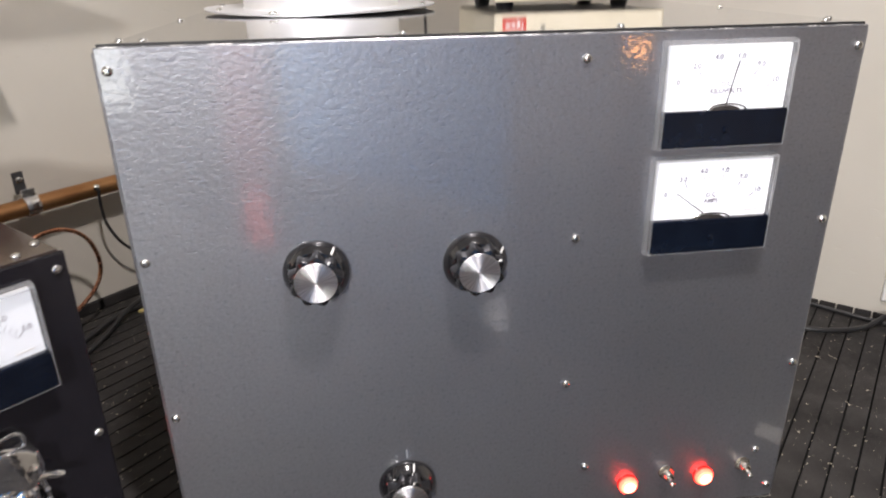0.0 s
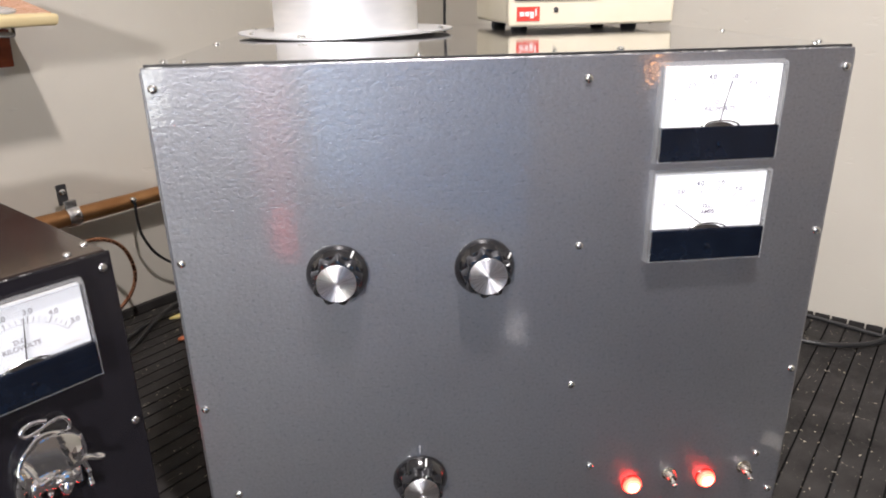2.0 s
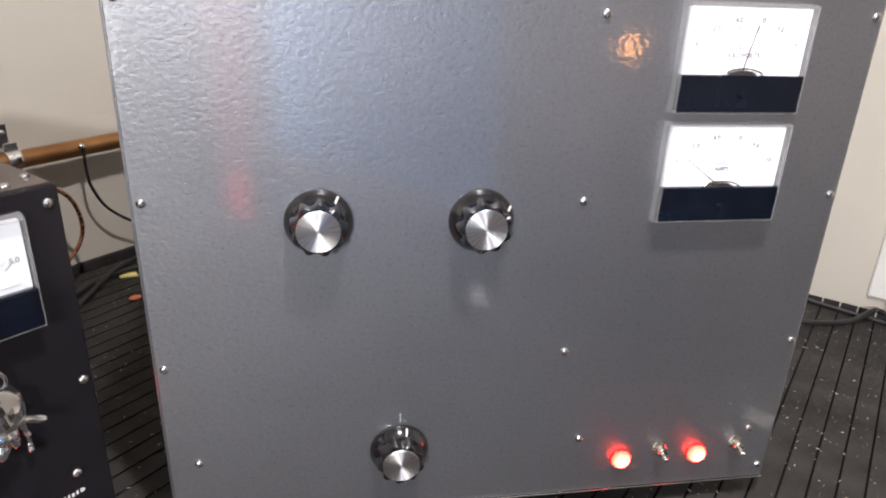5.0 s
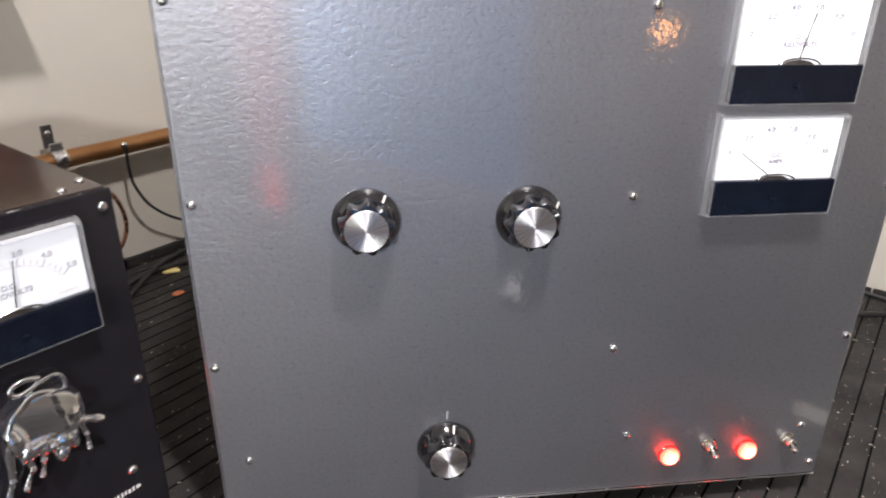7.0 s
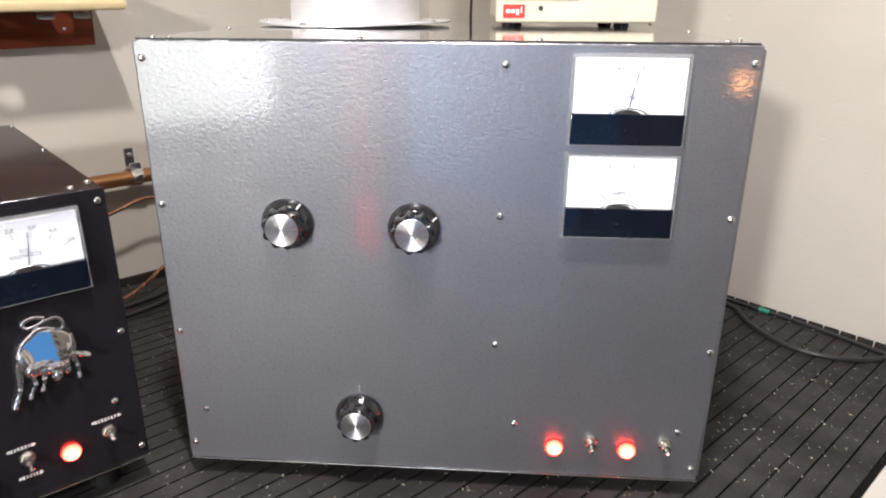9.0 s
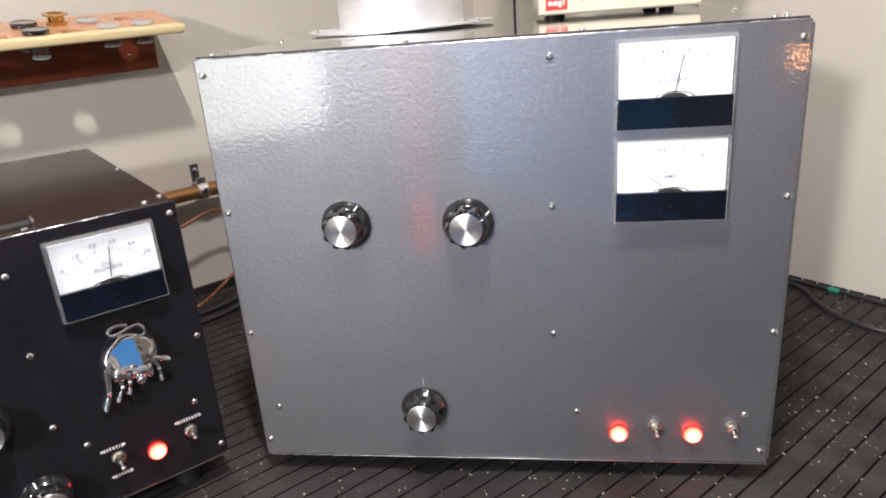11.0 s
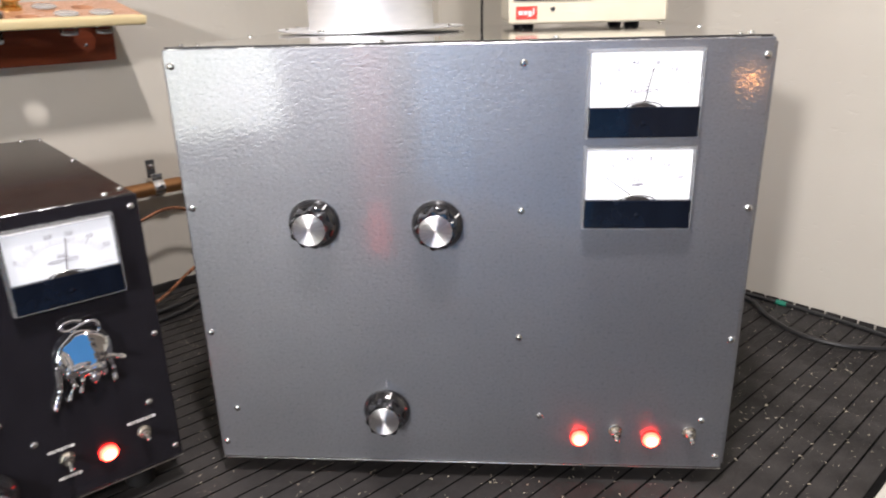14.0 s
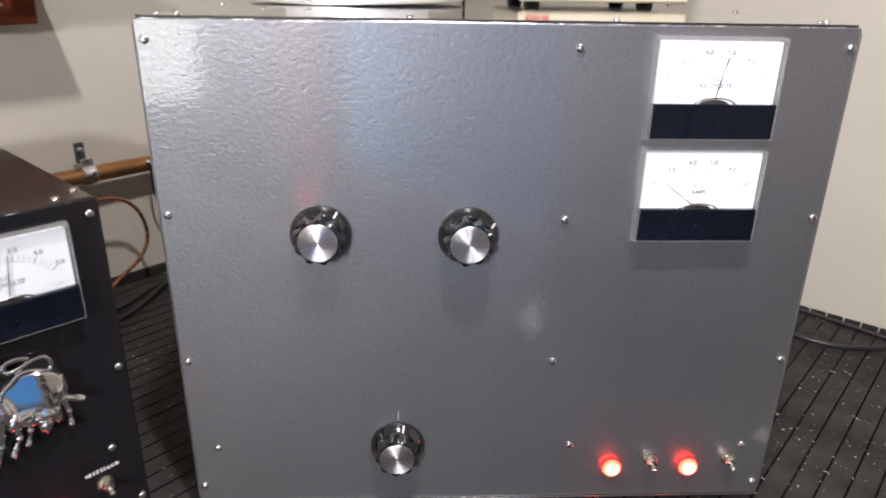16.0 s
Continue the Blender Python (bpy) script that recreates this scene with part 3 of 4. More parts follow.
part("bottom_lip", bm, STEEL, amp, "bare bright lower edge of the panel")
# dark strip in place of the shade at the seam under the cover
bm = bmesh.new()
box(bm, 0.001, W - 0.002, 0.0022, 0.0040, H - 0.003, H + 0.0004)
part("seam_shade_strip", bm, FOOT, amp, "dark strip put in for the shade between panel and cover")
# thin strip that carries the bevel's glints in its colour, with some wear
bm = bmesh.new()
rod(bm, (0.003, 0.0009, H - 0.0018), (W - 0.004, 0.0009, H - 0.0018), 0.00075, None, 10)
part("worn_glint_edge", bm, WORN_GLINT_GREY, amp, "bright specks for edge glints and worn paint along the upper edge")
for xx, yy in ((0.05, 0.05), (W - 0.05, 0.05), (0.05, DEPTH - 0.05), (W - 0.05, DEPTH - 0.05)):
    bm = bmesh.new()
    rod(bm, (xx, yy, BENCH), (xx, yy, 0.002), 0.014, 0.018, 20)
    part("rubber_foot", bm, FOOT, amp)
for xx, zz in ((0.0055, 0.4045), (0.0055, 0.2755), (0.0055, 0.147), (0.0055, 0.0185), (0.0215, 0.0595), (0.3125, 0.402), (0.312, 0.272), (0.3115, 0.1445), (0.333, 0.0575),
               (0.511, 0.4045), (0.511, 0.274), (0.511, 0.1445), (0.492, 0.0555), (0.5095, 0.0135)):
    screw(amp, at_face(xx, zz))
for xx, yy in ((0.012, 0.012), (0.026, 0.013), (0.19, 0.014), (0.34, 0.014), (0.492, 0.014), (0.506, 0.03), (0.013, 0.19), (0.505, 0.185), (0.013, 0.37), (0.505, 0.37)):
    screw(amp, Matrix.Translation((xx, yy, H + 0.0004)), 0.85)
knob(amp, 0.1205, 0.2605, -0.62)
knob(amp, 0.2355, 0.2590, -1.05)
knob(amp, 0.1785, 0.0605, -0.25)
panel_meter(amp, 0.3645, 0.3369, "KILOVOLTS", ("0", "2.0", "4.0", "6.0", "8.0", "10"), 0.595, DIAL)
panel_meter(amp, 0.3645, 0.2562, "AMPS", ("0", "2.0", "4.0", "6.0", "8.0", "10"), 0.02, DIAL)
# the pointer's reflection above the knob, painted as a pale line
bm = bmesh.new()
box(bm, 0.1788, 0.1798, -0.0003, 0.0001, 0.0865, 0.0945)
part("pointer_reflection", bm, GREYMARK, amp, "short pale line painted as the mirrored knob pointer")
pilot_lamp(amp, 0.3735, 0.0335)
toggle(amp, 0.409, 0.041, False)
pilot_lamp(amp, 0.4445, 0.0335)
toggle(amp, 0.4815, 0.041, False)

# ---- black amplifier ----
KM = Matrix.Translation((-0.043, -0.013, 0)) @ Matrix.Rotation(A_BLACK, 4, "Z")
KW, KB, KT, KD, KF = 0.36, 0.0125, 0.2945, 0.395, -0.004
small = thing("black_amplifier", "smaller glossy black steel amplifier cabinet with meter and red lamp", "amplifier", KM)
bm = bmesh.new()
box(bm, 0.0025 - KW, 0.0025, KF, KF + 0.0032, KB, KT, 0.0013, 3)
part("front_panel", bm, BLACK, small, "glossy black front panel")
bm = bmesh.new()
box(bm, 0.0025 - KW, 0.0025, KF + 0.0034, KD, KB + 0.002, KT - 0.004, 0.001)
part("body", bm, BLACK, small)
bm = bmesh.new()
box(bm, 0.004 - KW, 0.001, KF + 0.0042, KD - 0.001, KT - 0.0038, KT + 0.0004, 0.0008)
part("top_cover", bm, DARKTOP, small, "black top cover with the brown wall reflection in its colour")
bm = bmesh.new()
box(bm, 0.0025 - KW, 0.0025, KF - 0.002, KF, KB - 0.0014, KB, 0.0003)
part("bottom_lip", bm, STEEL, small, "bare bright lower edge")
bm = bmesh.new()
rod(bm, (0.006 - KW, KF + 0.001, KT - 0.0006), (0.0, KF + 0.001, KT - 0.0006), 0.0008, None, 10)
part("worn_glint_edge", bm, WORN_GLINT_BLACK, small, "bright specks for edge glints and worn paint along the upper edge")
for xx, yy in ((-0.035, 0.03), (-KW + 0.035, 0.03), (-0.035, KD - 0.03), (-KW + 0.035, KD - 0.03)):
    bm = bmesh.new()
    rod(bm, (xx, yy, BENCH), (xx, yy, KB + 0.002), 0.014, 0.019, 20)
    part("rubber_foot", bm, FOOT, small)
for xx, zz in ((-0.0048, 0.2835), (-0.0042, 0.1545), (-0.0035, 0.0255), (-0.0205, 0.0845), (-0.1455, 0.2614), (-0.1455, 0.1864), (-0.1455, 0.1121), (-0.1232, 0.0821), (-0.352, 0.2835), (-0.352, 0.1545), (-0.352, 0.0255)):
    screw(small, at_face(xx, zz, KF))
for xx, yy in ((-0.0045, 0.022), (-0.0215, 0.0095), (-0.0025, 0.2), (-0.0015, 0.38), (-0.02, 0.39), (-0.1215, 0.006)):
    screw(small, Matrix.Translation((xx, yy, KT + 0.0003)), 0.9)
panel_meter(small, -0.1145, 0.2075, "KILOVOLTS", ("0", "1.0", "2.0", "3.0", "4.0", "5.0"), 0.57, DIAL_DIM, KF, 0.0928)
knob(small, -0.166, 0.0455, 0.3).location.y = KF
knob(small, -0.196, 0.133, 1.2).location.y = KF
pilot_lamp(small, -0.0658, 0.0475).location.y = KF
toggle(small, -0.1005, 0.057).location.y = KF
toggle(small, -0.0305, 0.0545, False).location.y = KF


def print_bar(x, z, length, height=0.0038):
    """Small white print that cannot be read: a row of short upright bars with round ends."""
    bm = bmesh.new()
    k = x - length / 2
    while k < x + length / 2:
        w = random.uniform(0.0009, 0.002)
        box(bm, k, k + w, KF - 0.0003, KF - 0.0001, z - height / 2 * random.uniform(0.7, 1), z + height / 2 * random.uniform(0.7, 1))
        k += w + 0.0013
    for end in (x - length / 2 - 0.0016, x + length / 2 + 0.0016):
        lathe(bm, [(0.0014, 0.0001), (0.0014, 0.0003)], at_face(end, z, KF), 12)
    part("printed_bar", bm, LETTER, small, "bar of small white print")


print_bar(-0.1035, 0.0685, 0.017)
print_bar(-0.101, 0.0375, 0.014)
print_bar(-0.031, 0.068, 0.021)
print_bar(-0.162, 0.0185, 0.034)
print_bar(-0.191, 0.163, 0.022)
# the handle on the cover
bm = bmesh.new()
box(bm, -0.3, -0.115, 0.016, 0.03, KT + 0.0004, KT + 0.003, 0.001)
handle = part("cover_bracket", bm, DARK, small, "flat dark bracket on the cover")
bm = bmesh.new()
box(bm, -0.1148, -0.1118, 0.013, 0.03, KT + 0.0004, KT + 0.0062, 0.0008)
part("bracket_end", bm, NICKEL, handle, "bright bracket end")


def emblem():
    """A chrome badge in the round: a broad flank with flat faces, a raised back ridge, tail, legs, head and horns."""
    bm = bmesh.new()
    y = KF - 0.004

    def lump(x, z, rx, rz, turn=0.0, dy=0.006, off=0.0):
        ball(bm, (x, y + off, z), rx, dy, rz, Matrix.Rotation(radians(turn), 4, "Y"), 18)

    def strand(points, thick, off=0.0):
        tube(bm, [(a, y + off, b) for a, b in points], thick, 10, 5)

    # flank, cut by two planes so that it mirrors in broad facets
    ball(bm, (-0.0665, KF, 0.1605), 0.0225, 0.021, 0.0185, Matrix.Rotation(radians(-20), 4, "Y"), 48)
    for v in bm.verts:
        left = KF - 0.0078 - 0.34 * (v.co.x + 0.073) + 0.12 * (v.co.z - 0.165)
        right = KF - 0.0118 + 0.10 * (v.co.x + 0.058) + 0.16 * (v.co.z - 0.165)
        v.co.y = max(v.co.y, left, right)
    lump(-0.0545, 0.1560, 0.0095, 0.0125, 12, 0.0095)
    lump(-0.0865, 0.1530, 0.0068, 0.0125, -12, 0.0075)
    lump(-0.0800, 0.1435, 0.0065, 0.0085, 25, 0.006)
    lump(-0.0715, 0.1405, 0.0085, 0.0055, 15, 0.006)
    strand(((-0.0925, 0.1500), (-0.0872, 0.1672), (-0.0790, 0.1755), (-0.0722, 0.1800), (-0.0630, 0.1790), (-0.0530, 0.1735)), lambda s: 0.0021 - 0.0005 * s, -0.0022)
    strand(((-0.0488, 0.1700), (-0.0475, 0.1620), (-0.0480, 0.1540), (-0.0520, 0.1480)), 0.0029, -0.003)
    # tail
    strand(((-0.0530, 0.1735), (-0.0512, 0.1800), (-0.0545, 0.1862), (-0.0614, 0.1867), (-0.0704, 0.1841), (-0.0782, 0.1826), (-0.0823, 0.1856), (-0.0798, 0.1900), (-0.0725, 0.1912), (-0.0650, 0.1888)), lambda s: 0.0014 + 0.0007 * s)
    # legs, each with a knee and a hoof
    limbs = (((-0.0880, 0.1600), (-0.0915, 0.1490), (-0.0925, 0.1390), (-0.0942, 0.1276), (-0.0975, 0.1190), (-0.1005, 0.1120)), ((-0.0800, 0.1420), (-0.0822, 0.1345), (-0.0818, 0.1291), (-0.0850, 0.1230), (-0.0880, 0.1172)),
             ((-0.0725, 0.1400), (-0.0742, 0.1320), (-0.0752, 0.1270), (-0.0775, 0.1214)), ((-0.0500, 0.1500), (-0.0482, 0.1430), (-0.0466, 0.1355), (-0.0464, 0.1300), (-0.0467, 0.1240)))
    for k, limb in enumerate(limbs):
        strand(limb, lambda s: (0.0046 if k == 0 else 0.0032) * (1 - 0.5 * min(1.0, s * 1.5)) + 0.0006 * (s > 0.8))
        for p in (limb[-1], limb[-3]):
            lump(p[0], p[1], 0.0027, 0.0025, 0, 0.0035)
    # head, muzzle, brow and horns
    lump(-0.0610, 0.1440, 0.0075, 0.0065, 20, 0.008, -0.004)
    lump(-0.0640, 0.1350, 0.0048, 0.0080, 18, 0.0065, -0.004)
    lump(-0.0560, 0.1370, 0.0040, 0.0060, -10, 0.006, -0.002)
    lump(-0.0690, 0.1440, 0.0038, 0.0034, 0, 0.005, -0.007)
    strand(((-0.0700, 0.1500), (-0.0650, 0.1492), (-0.0590, 0.1480), (-0.0530, 0.1502), (-0.0460, 0.1500), (-0.0410, 0.1462), (-0.0355, 0.1440)), lambda s: 0.0010 + 0.0020 * math.sin(math.pi * min(1.0, s * 0.8 + 0.1)), -0.006)
    strand(((-0.0470, 0.1510), (-0.0420, 0.1500), (-0.0372, 0.1475), (-0.0350, 0.1450)), 0.0009, -0.006)
    for a, b, rx, rz, turn in ((-0.0845, 0.1460, 0.0030, 0.0075, 25), (-0.0765, 0.1480, 0.0070, 0.0024, -15), (-0.0560, 0.1440, 0.0034, 0.0060, 10), (-0.0600, 0.1385, 0.0026, 0.0050, 20)):
        lump(a, b, rx, rz, turn, 0.0042, -0.0055)
    me = bpy.data.meshes.new("chrome_emblem")
    bm.to_mesh(me)
    bm.free()
    temp = new("emblem_source", me)
    mod = temp.modifiers.new("remesh", "REMESH")
    mod.mode, mod.voxel_size, mod.use_smooth_shade = "VOXEL", 0.0006, True
    sm = temp.modifiers.new("smooth", "SMOOTH")
    sm.factor, sm.iterations = 0.5, 2
    done = bpy.data.meshes.new_from_object(temp.evaluated_get(bpy.context.evaluated_depsgraph_get()))
    bpy.data.objects.remove(temp)
    done.materials.clear()
    done.materials.append(CHROME)
    done.polygons.foreach_set("use_smooth", [True] * len(done.polygons))
    ob = new("chrome_emblem", done)
    ob.parent = small
    tagged(ob, "polished chrome relief badge")


emblem()

# ---- duct on the grey amplifier ----
duct = thing("duct_collar", "round bright aluminium duct collar with flange on the cabinet", "duct", Matrix.Translation((0.132, 0.306, H + 0.0006)))
bm = bmesh.new()
ring = [(0.1165, 0.002), (0.1165, 0.0036), (0.0785, 0.0040)]
lathe(bm, ring, seg=72)
for v in bm.verts:
    if v.co.xy.length > 0.1:
        away = abs(math.atan2(v.co.y, v.co.x) + 1.85)
        v.co.z += -0.0014 + 0.003 * min(1.0, away / 1.2)
part("flange", bm, ALU, duct)
bm = bmesh.new()
lathe(bm, [(0.0795, 0.003), (0.0785, 0.006), (0.0782, 0.043)], seg=72)
part("collar", bm, ALU, duct)
bm = bmesh.new()
lathe(bm, [(0.0812, 0.042), (0.0812, 0.058), (0.0795, 0.059)], seg=64)
part("clamp_band", bm, DARK, duct, "black clamp band")
bm = bmesh.new()
prof = []
for k in range(40):
    prof += [(0.078, 0.058 + 0.006 * k), (0.0815, 0.061 + 0.006 * k)]
lathe(bm, prof, seg=56)
part("flexible_hose", bm, ALU, duct, "ribbed aluminium hose")
for a in (-1.95, -0.35, 1.2, 2.9, 3.6, 4.3):
    screw(duct, Matrix.Translation((0.107 * math.cos(a), 0.107 * math.sin(a), 0.0026 + 0.0024 * min(1.0, abs((a if a < 3.2 else a - 6.283) + 1.85) / 1.2))), 0.85)

# ---- cream bench instrument ----
inst = thing("bench_instrument", "cream plastic bench instrument with display on small feet", "instrument", Matrix.Translation((0.296, 0.258, H + 0.0006)) @ Matrix.Rotation(radians(3), 4, "Z"))
IW, IB, IH = 0.194, 0.0048, 0.099
bm = bmesh.new()
box(bm, 0.010, IW - 0.002, 0.006, 0.18, IB + 0.002, IB + IH, 0.004)
part("case", bm, CREAM, inst)
bm = bmesh.new()
box(bm, 0.008, IW, 0, 0.008, IB, IB + IH, 0.0028, 3)
part("front_bezel", bm, CREAM, inst, "cream front bezel")
bm = bmesh.new()
box(bm, 0.0135, 0.105, -0.0022, 0.0005, IB + 0.026, IB + 0.072, 0.0012)
scr = part("display_frame", bm, SCREEN, inst, "dark display frame")
bm = bmesh.new()
box(bm, 0.019, 0.0995, -0.0028, -0.0023, IB + 0.0315, IB + 0.067)
part("display", bm, LCD, scr, "pale display glass")
bm = bmesh.new()
box(bm, 0.0165, 0.0415, -0.0008, 0.0002, IB + 0.0055, IB + 0.020)
badge = part("badge", bm, REDLOGO, inst, "small red badge")
bm = bmesh.new()
for k, (a, w, b, h) in enumerate(((0.0155, 0.005, 0.0105, 0.0045), (0.0215, 0.0045, 0.0105, 0.0045), (0.027, 0.004, 0.0085, 0.0065), (0.0325, 0.0016, 0.0105, 0.0075))):
    box(bm, a + 0.004, a + 0.004 + w, -0.0012, -0.0009, IB + b, IB + b + h)
part("badge_mark", bm, LETTER, badge, "plain white shapes")
bm = bmesh.new()
lathe(bm, [(0.0026, 0), (0.0026, 0.0012), (0.0018, 0.0016)], seg=16)
part("socket", bm, DARK, inst, "small black socket").matrix_basis = at_face(0.0595, IB + 0.0165)
for k in range(3):
    bm = bmesh.new()
    box(bm, 0.127 + 0.018 * k, 0.139 + 0.018 * k, -0.0025, 0.0005, IB + 0.033, IB + 0.043, 0.001)
    part("push_button", bm, WHITE, inst, "pale push button")
for xx, yy in ((0.034, 0.055), (0.166, 0.055), (0.034, 0.155), (0.166, 0.155)):
    bm = bmesh.new()
    rod(bm, (xx, yy, 0), (xx, yy, IB + 0.002), 0.0095, 0.0078, 20)
    part("foot", bm, SOCKET, inst)

# ---- wall rack with jars ----
RACK = ROOM @ Matrix.Translation((0, 0.421, 0.4321)) @ Matrix.Rotation(radians(-0.7), 4, "Y") @ Matrix.Rotation(radians(11.2), 4, "X")
rack = thing("wall_rack", "narrow wooden wall rack with round holes and pale front edge", "shelf", RACK)
SX0, SX1, SD = -0.9, 0.147, 0.120
FRONT_ROW, BACK_ROW = 0.0200, 0.0715
open_holes = [(0.083, BACK_ROW)] + [(0.0 - 0.091 * k, FRONT_ROW) for k in range(9)]
clear_jars = [(0.092, FRONT_ROW), (0.047, FRONT_ROW), (0.034, BACK_ROW)]
capped_jars = [(-0.044, FRONT_ROW), (-0.0475, BACK_ROW), (-0.094, BACK_ROW)]


def drilled(name, bm, z0, z1, mat, cuts, label=""):
    """A board of the rack with round holes cut down through it."""
    me = bpy.data.meshes.new(name)
    bm.to_mesh(me)
    bm.free()
    me.materials.append(mat)
    board = new(name, me)
    bm = bmesh.new()
    for x, y in cuts:
        rod(bm, (x, y, z0 - 0.01), (x, y, z1 + 0.01), 0.0142, None, 32)
    cm = bpy.data.meshes.new("cutter")
    bm.to_mesh(cm)
    bm.free()
    cutter = new("cutter", cm)
    mod = board.modifiers.new("holes", "BOOLEAN")
    mod.operation, mod.object, mod.solver = "DIFFERENCE", cutter, "EXACT"
    done = bpy.data.meshes.new_from_object(board.evaluated_get(bpy.context.evaluated_depsgraph_get()))
    bpy.data.objects.remove(cutter)
    bpy.data.objects.remove(board)
    smooth_by_angle(done)
    ob = new(name, done)
    ob.parent = rack
    if label:
        tagged(ob, label)
    return ob


bm = bmesh.new()
box(bm, SX0, SX1 - 0.004, 0.0107, SD, 0.0070, 0.0125)
drilled("board", bm, 0.0070, 0.0125, SHELF_TOP, open_holes)
bm = bmesh.new()
box(bm, SX0, SX1, -0.002, 0.0105, 0.0, 0.0135, 0.003, 3)
for v in bm.verts:
    if v.co.x > SX1 - 0.005:
        v.co.x -= 0.014 * max(0.0, (v.co.y + 0.002) / 0.0125) + 0.35 * max(0.0, 0.0065 - v.co.z)
drilled("front_edge", bm, 0.0, 0.0135, SHELF_EDGE, open_holes[1:], "pale wood front edge")
bm = bmesh.new()
box(bm, SX0, 0.1345, 0.110, 0.116, -0.0755, 0.0068, 0.0022)
apron = part("apron_board", bm, MAHOGANY, rack, "dark red wooden board")
for xx in (0.092, -0.308, -0.708):
    screw(apron, at_face(xx, -0.0495, 0.110), 0.8)


def jar(x, y, tall, material, label, name="plastic_jar", lid=0.0155, cap=False):
    m = RACK @ Matrix.Translation((x, y, 0.0134))
    ob = thing(name, label, "jar" if name == "plastic_jar" else "fitting", m, "jars in the wall rack")
    bm = bmesh.new()
    lathe(bm, [(0.0108, -tall), (0.0116, -tall + 0.002), (0.0116, 0.0002)], seg=32)
    part("body", bm, material, ob).visible_shadow = False
    # pale disc that stands in for the highlight at the jar's bottom
    bm = bmesh.new()
    lathe(bm, [(0.0104, -tall + 0.0004), (0.0110, -tall + 0.001), (0.0108, -tall + 0.0018)], seg=32)
    part("highlight_disc", bm, JAR_LID, ob, "pale disc put in for the highlight at the jar bottom")
    if not cap:
        bm = bmesh.new()
        lathe(bm, [(lid - 0.001, 0.0003), (lid, 0.001), (lid, 0.0028), (lid - 0.003, 0.0042), (0.002, 0.0042)], seg=32)
        part("lid", bm, JAR_LID, ob, "translucent white lid")
    else:
        bm = bmesh.new()
        lathe(bm, [(0.0165, 0.0004), (0.0168, 0.0052), (0.0155, 0.0064), (0.0148, 0.0064), (0.0142, 0.0058), (0.002, 0.0058)], seg=36)
        part("cap", bm, BAKELITE, ob, "glossy black cap")
    return ob


for jx, jy in clear_jars:
    jar(jx, jy, 0.026, JAR, "clear plastic jar hanging in the rack hole")
for jx, jy in capped_jars:
    jar(jx, jy, 0.032, JAR, "clear jar with a black screw cap in the rack", cap=True)
bm = bmesh.new()
lathe(bm, [(0.0135, -0.01), (0.0135, 0.006), (0.0105, 0.010), (0.0105, 0.016), (0.0165, 0.0195), (0.0170, 0.0215), (0.015, 0.0225), (0.0095, 0.0225), (0.009, 0.014)], seg=28)
spool = part("brass_fitting", bm, BRASS)
spool.matrix_basis = RACK @ Matrix.Translation((-0.007, 0.071, 0.0127)) @ Matrix.Diagonal((1, 1, 0.68, 1))
tagged(spool, "spool-shaped yellow brass fitting on the wall rack", "fitting")

# ---- copper pipe along the wall ----
pipe = thing("copper_pipe", "dull horizontal copper pipe clamped to the wall", "pipe", ROOM)
PN, PZ, PR = 0.542, 0.1705, 0.0118
bm = bmesh.new()
rod(bm, (-1.2, PN, PZ - 0.010), (0.8, PN, PZ + 0.004), PR, None, 28)
part("tube", bm, COPPER, pipe)


def clamp(uu):
    bm = bmesh.new()
    ring = [(uu, PN + math.cos(a) * (PR + 0.0026), PZ + math.sin(a) * (PR + 0.0026)) for a in (radians(d) for d in range(-100, 221, 20))]
    for (a, b) in zip(ring, ring[1:]):
        vs = [bm.verts.new((p[0] + dx, p[1], p[2])) for p, dx in ((a, -0.009), (a, 0.009), (b, 0.009), (b, -0.009))]
        bm.faces.new(vs)
    bmesh.ops.remove_doubles(bm, verts=bm.verts, dist=0.0001)
    bmesh.ops.solidify(bm, geom=bm.faces[:], thickness=-0.0012)
    for v in bm.verts:
        v.co.x += random.uniform(-0.0004, 0.0004)
    c = part("pipe_clamp", bm, GALV, pipe, "bright galvanised pipe strap")
    tab = uu - 0.006
    bm = bmesh.new()
    box(bm, tab - 0.0072, tab + 0.0072, PN + 0.001, PN + 0.0036, PZ + PR + 0.006, PZ + PR + 0.036, 0.0012)
    part("clamp_plate", bm, DARK, c, "black clamp tab")
    bm = bmesh.new()
    rod(bm, (uu + 0.004, PN + PR, PZ - 0.005), (uu + 0.004, WALL_L, PZ - 0.005), 0.004, None, 12)
    part("standoff", bm, DARK, c)
    screw(c, Matrix.Translation((tab, PN + 0.001, PZ + PR + 0.0255)) @ FACE, 1.35)
    bm = bmesh.new()
    box(bm, uu - 0.0095, uu + 0.0085, PN - 0.005, PN - 0.0005, PZ + PR - 0.004, PZ + PR + 0.013, 0.0015)
    part("clamp_lug", bm, GALV, c, "bent bright strap end")
    bm = bmesh.new()
    rod(bm, (uu, PN - PR - 0.002, PZ + 0.005), (uu, PN - PR - 0.007, PZ + 0.004), 0.0042, None, 6)
    part("clamp_nut", bm, GALV, c)


clamp(0.1635)
clamp(-0.75)
bm = bmesh.new()
lathe(bm, [(0.005, 0), (0.0048, 0.003), (0.003, 0.005), (0.001, 0.0055)], seg=16)
lug = part("wire_lug", bm, NICKEL, pipe, "bright screw with wire lug")
lug.matrix_basis = Matrix.Translation((0.2505, PN - PR + 0.001, PZ + 0.004)) @ FACE


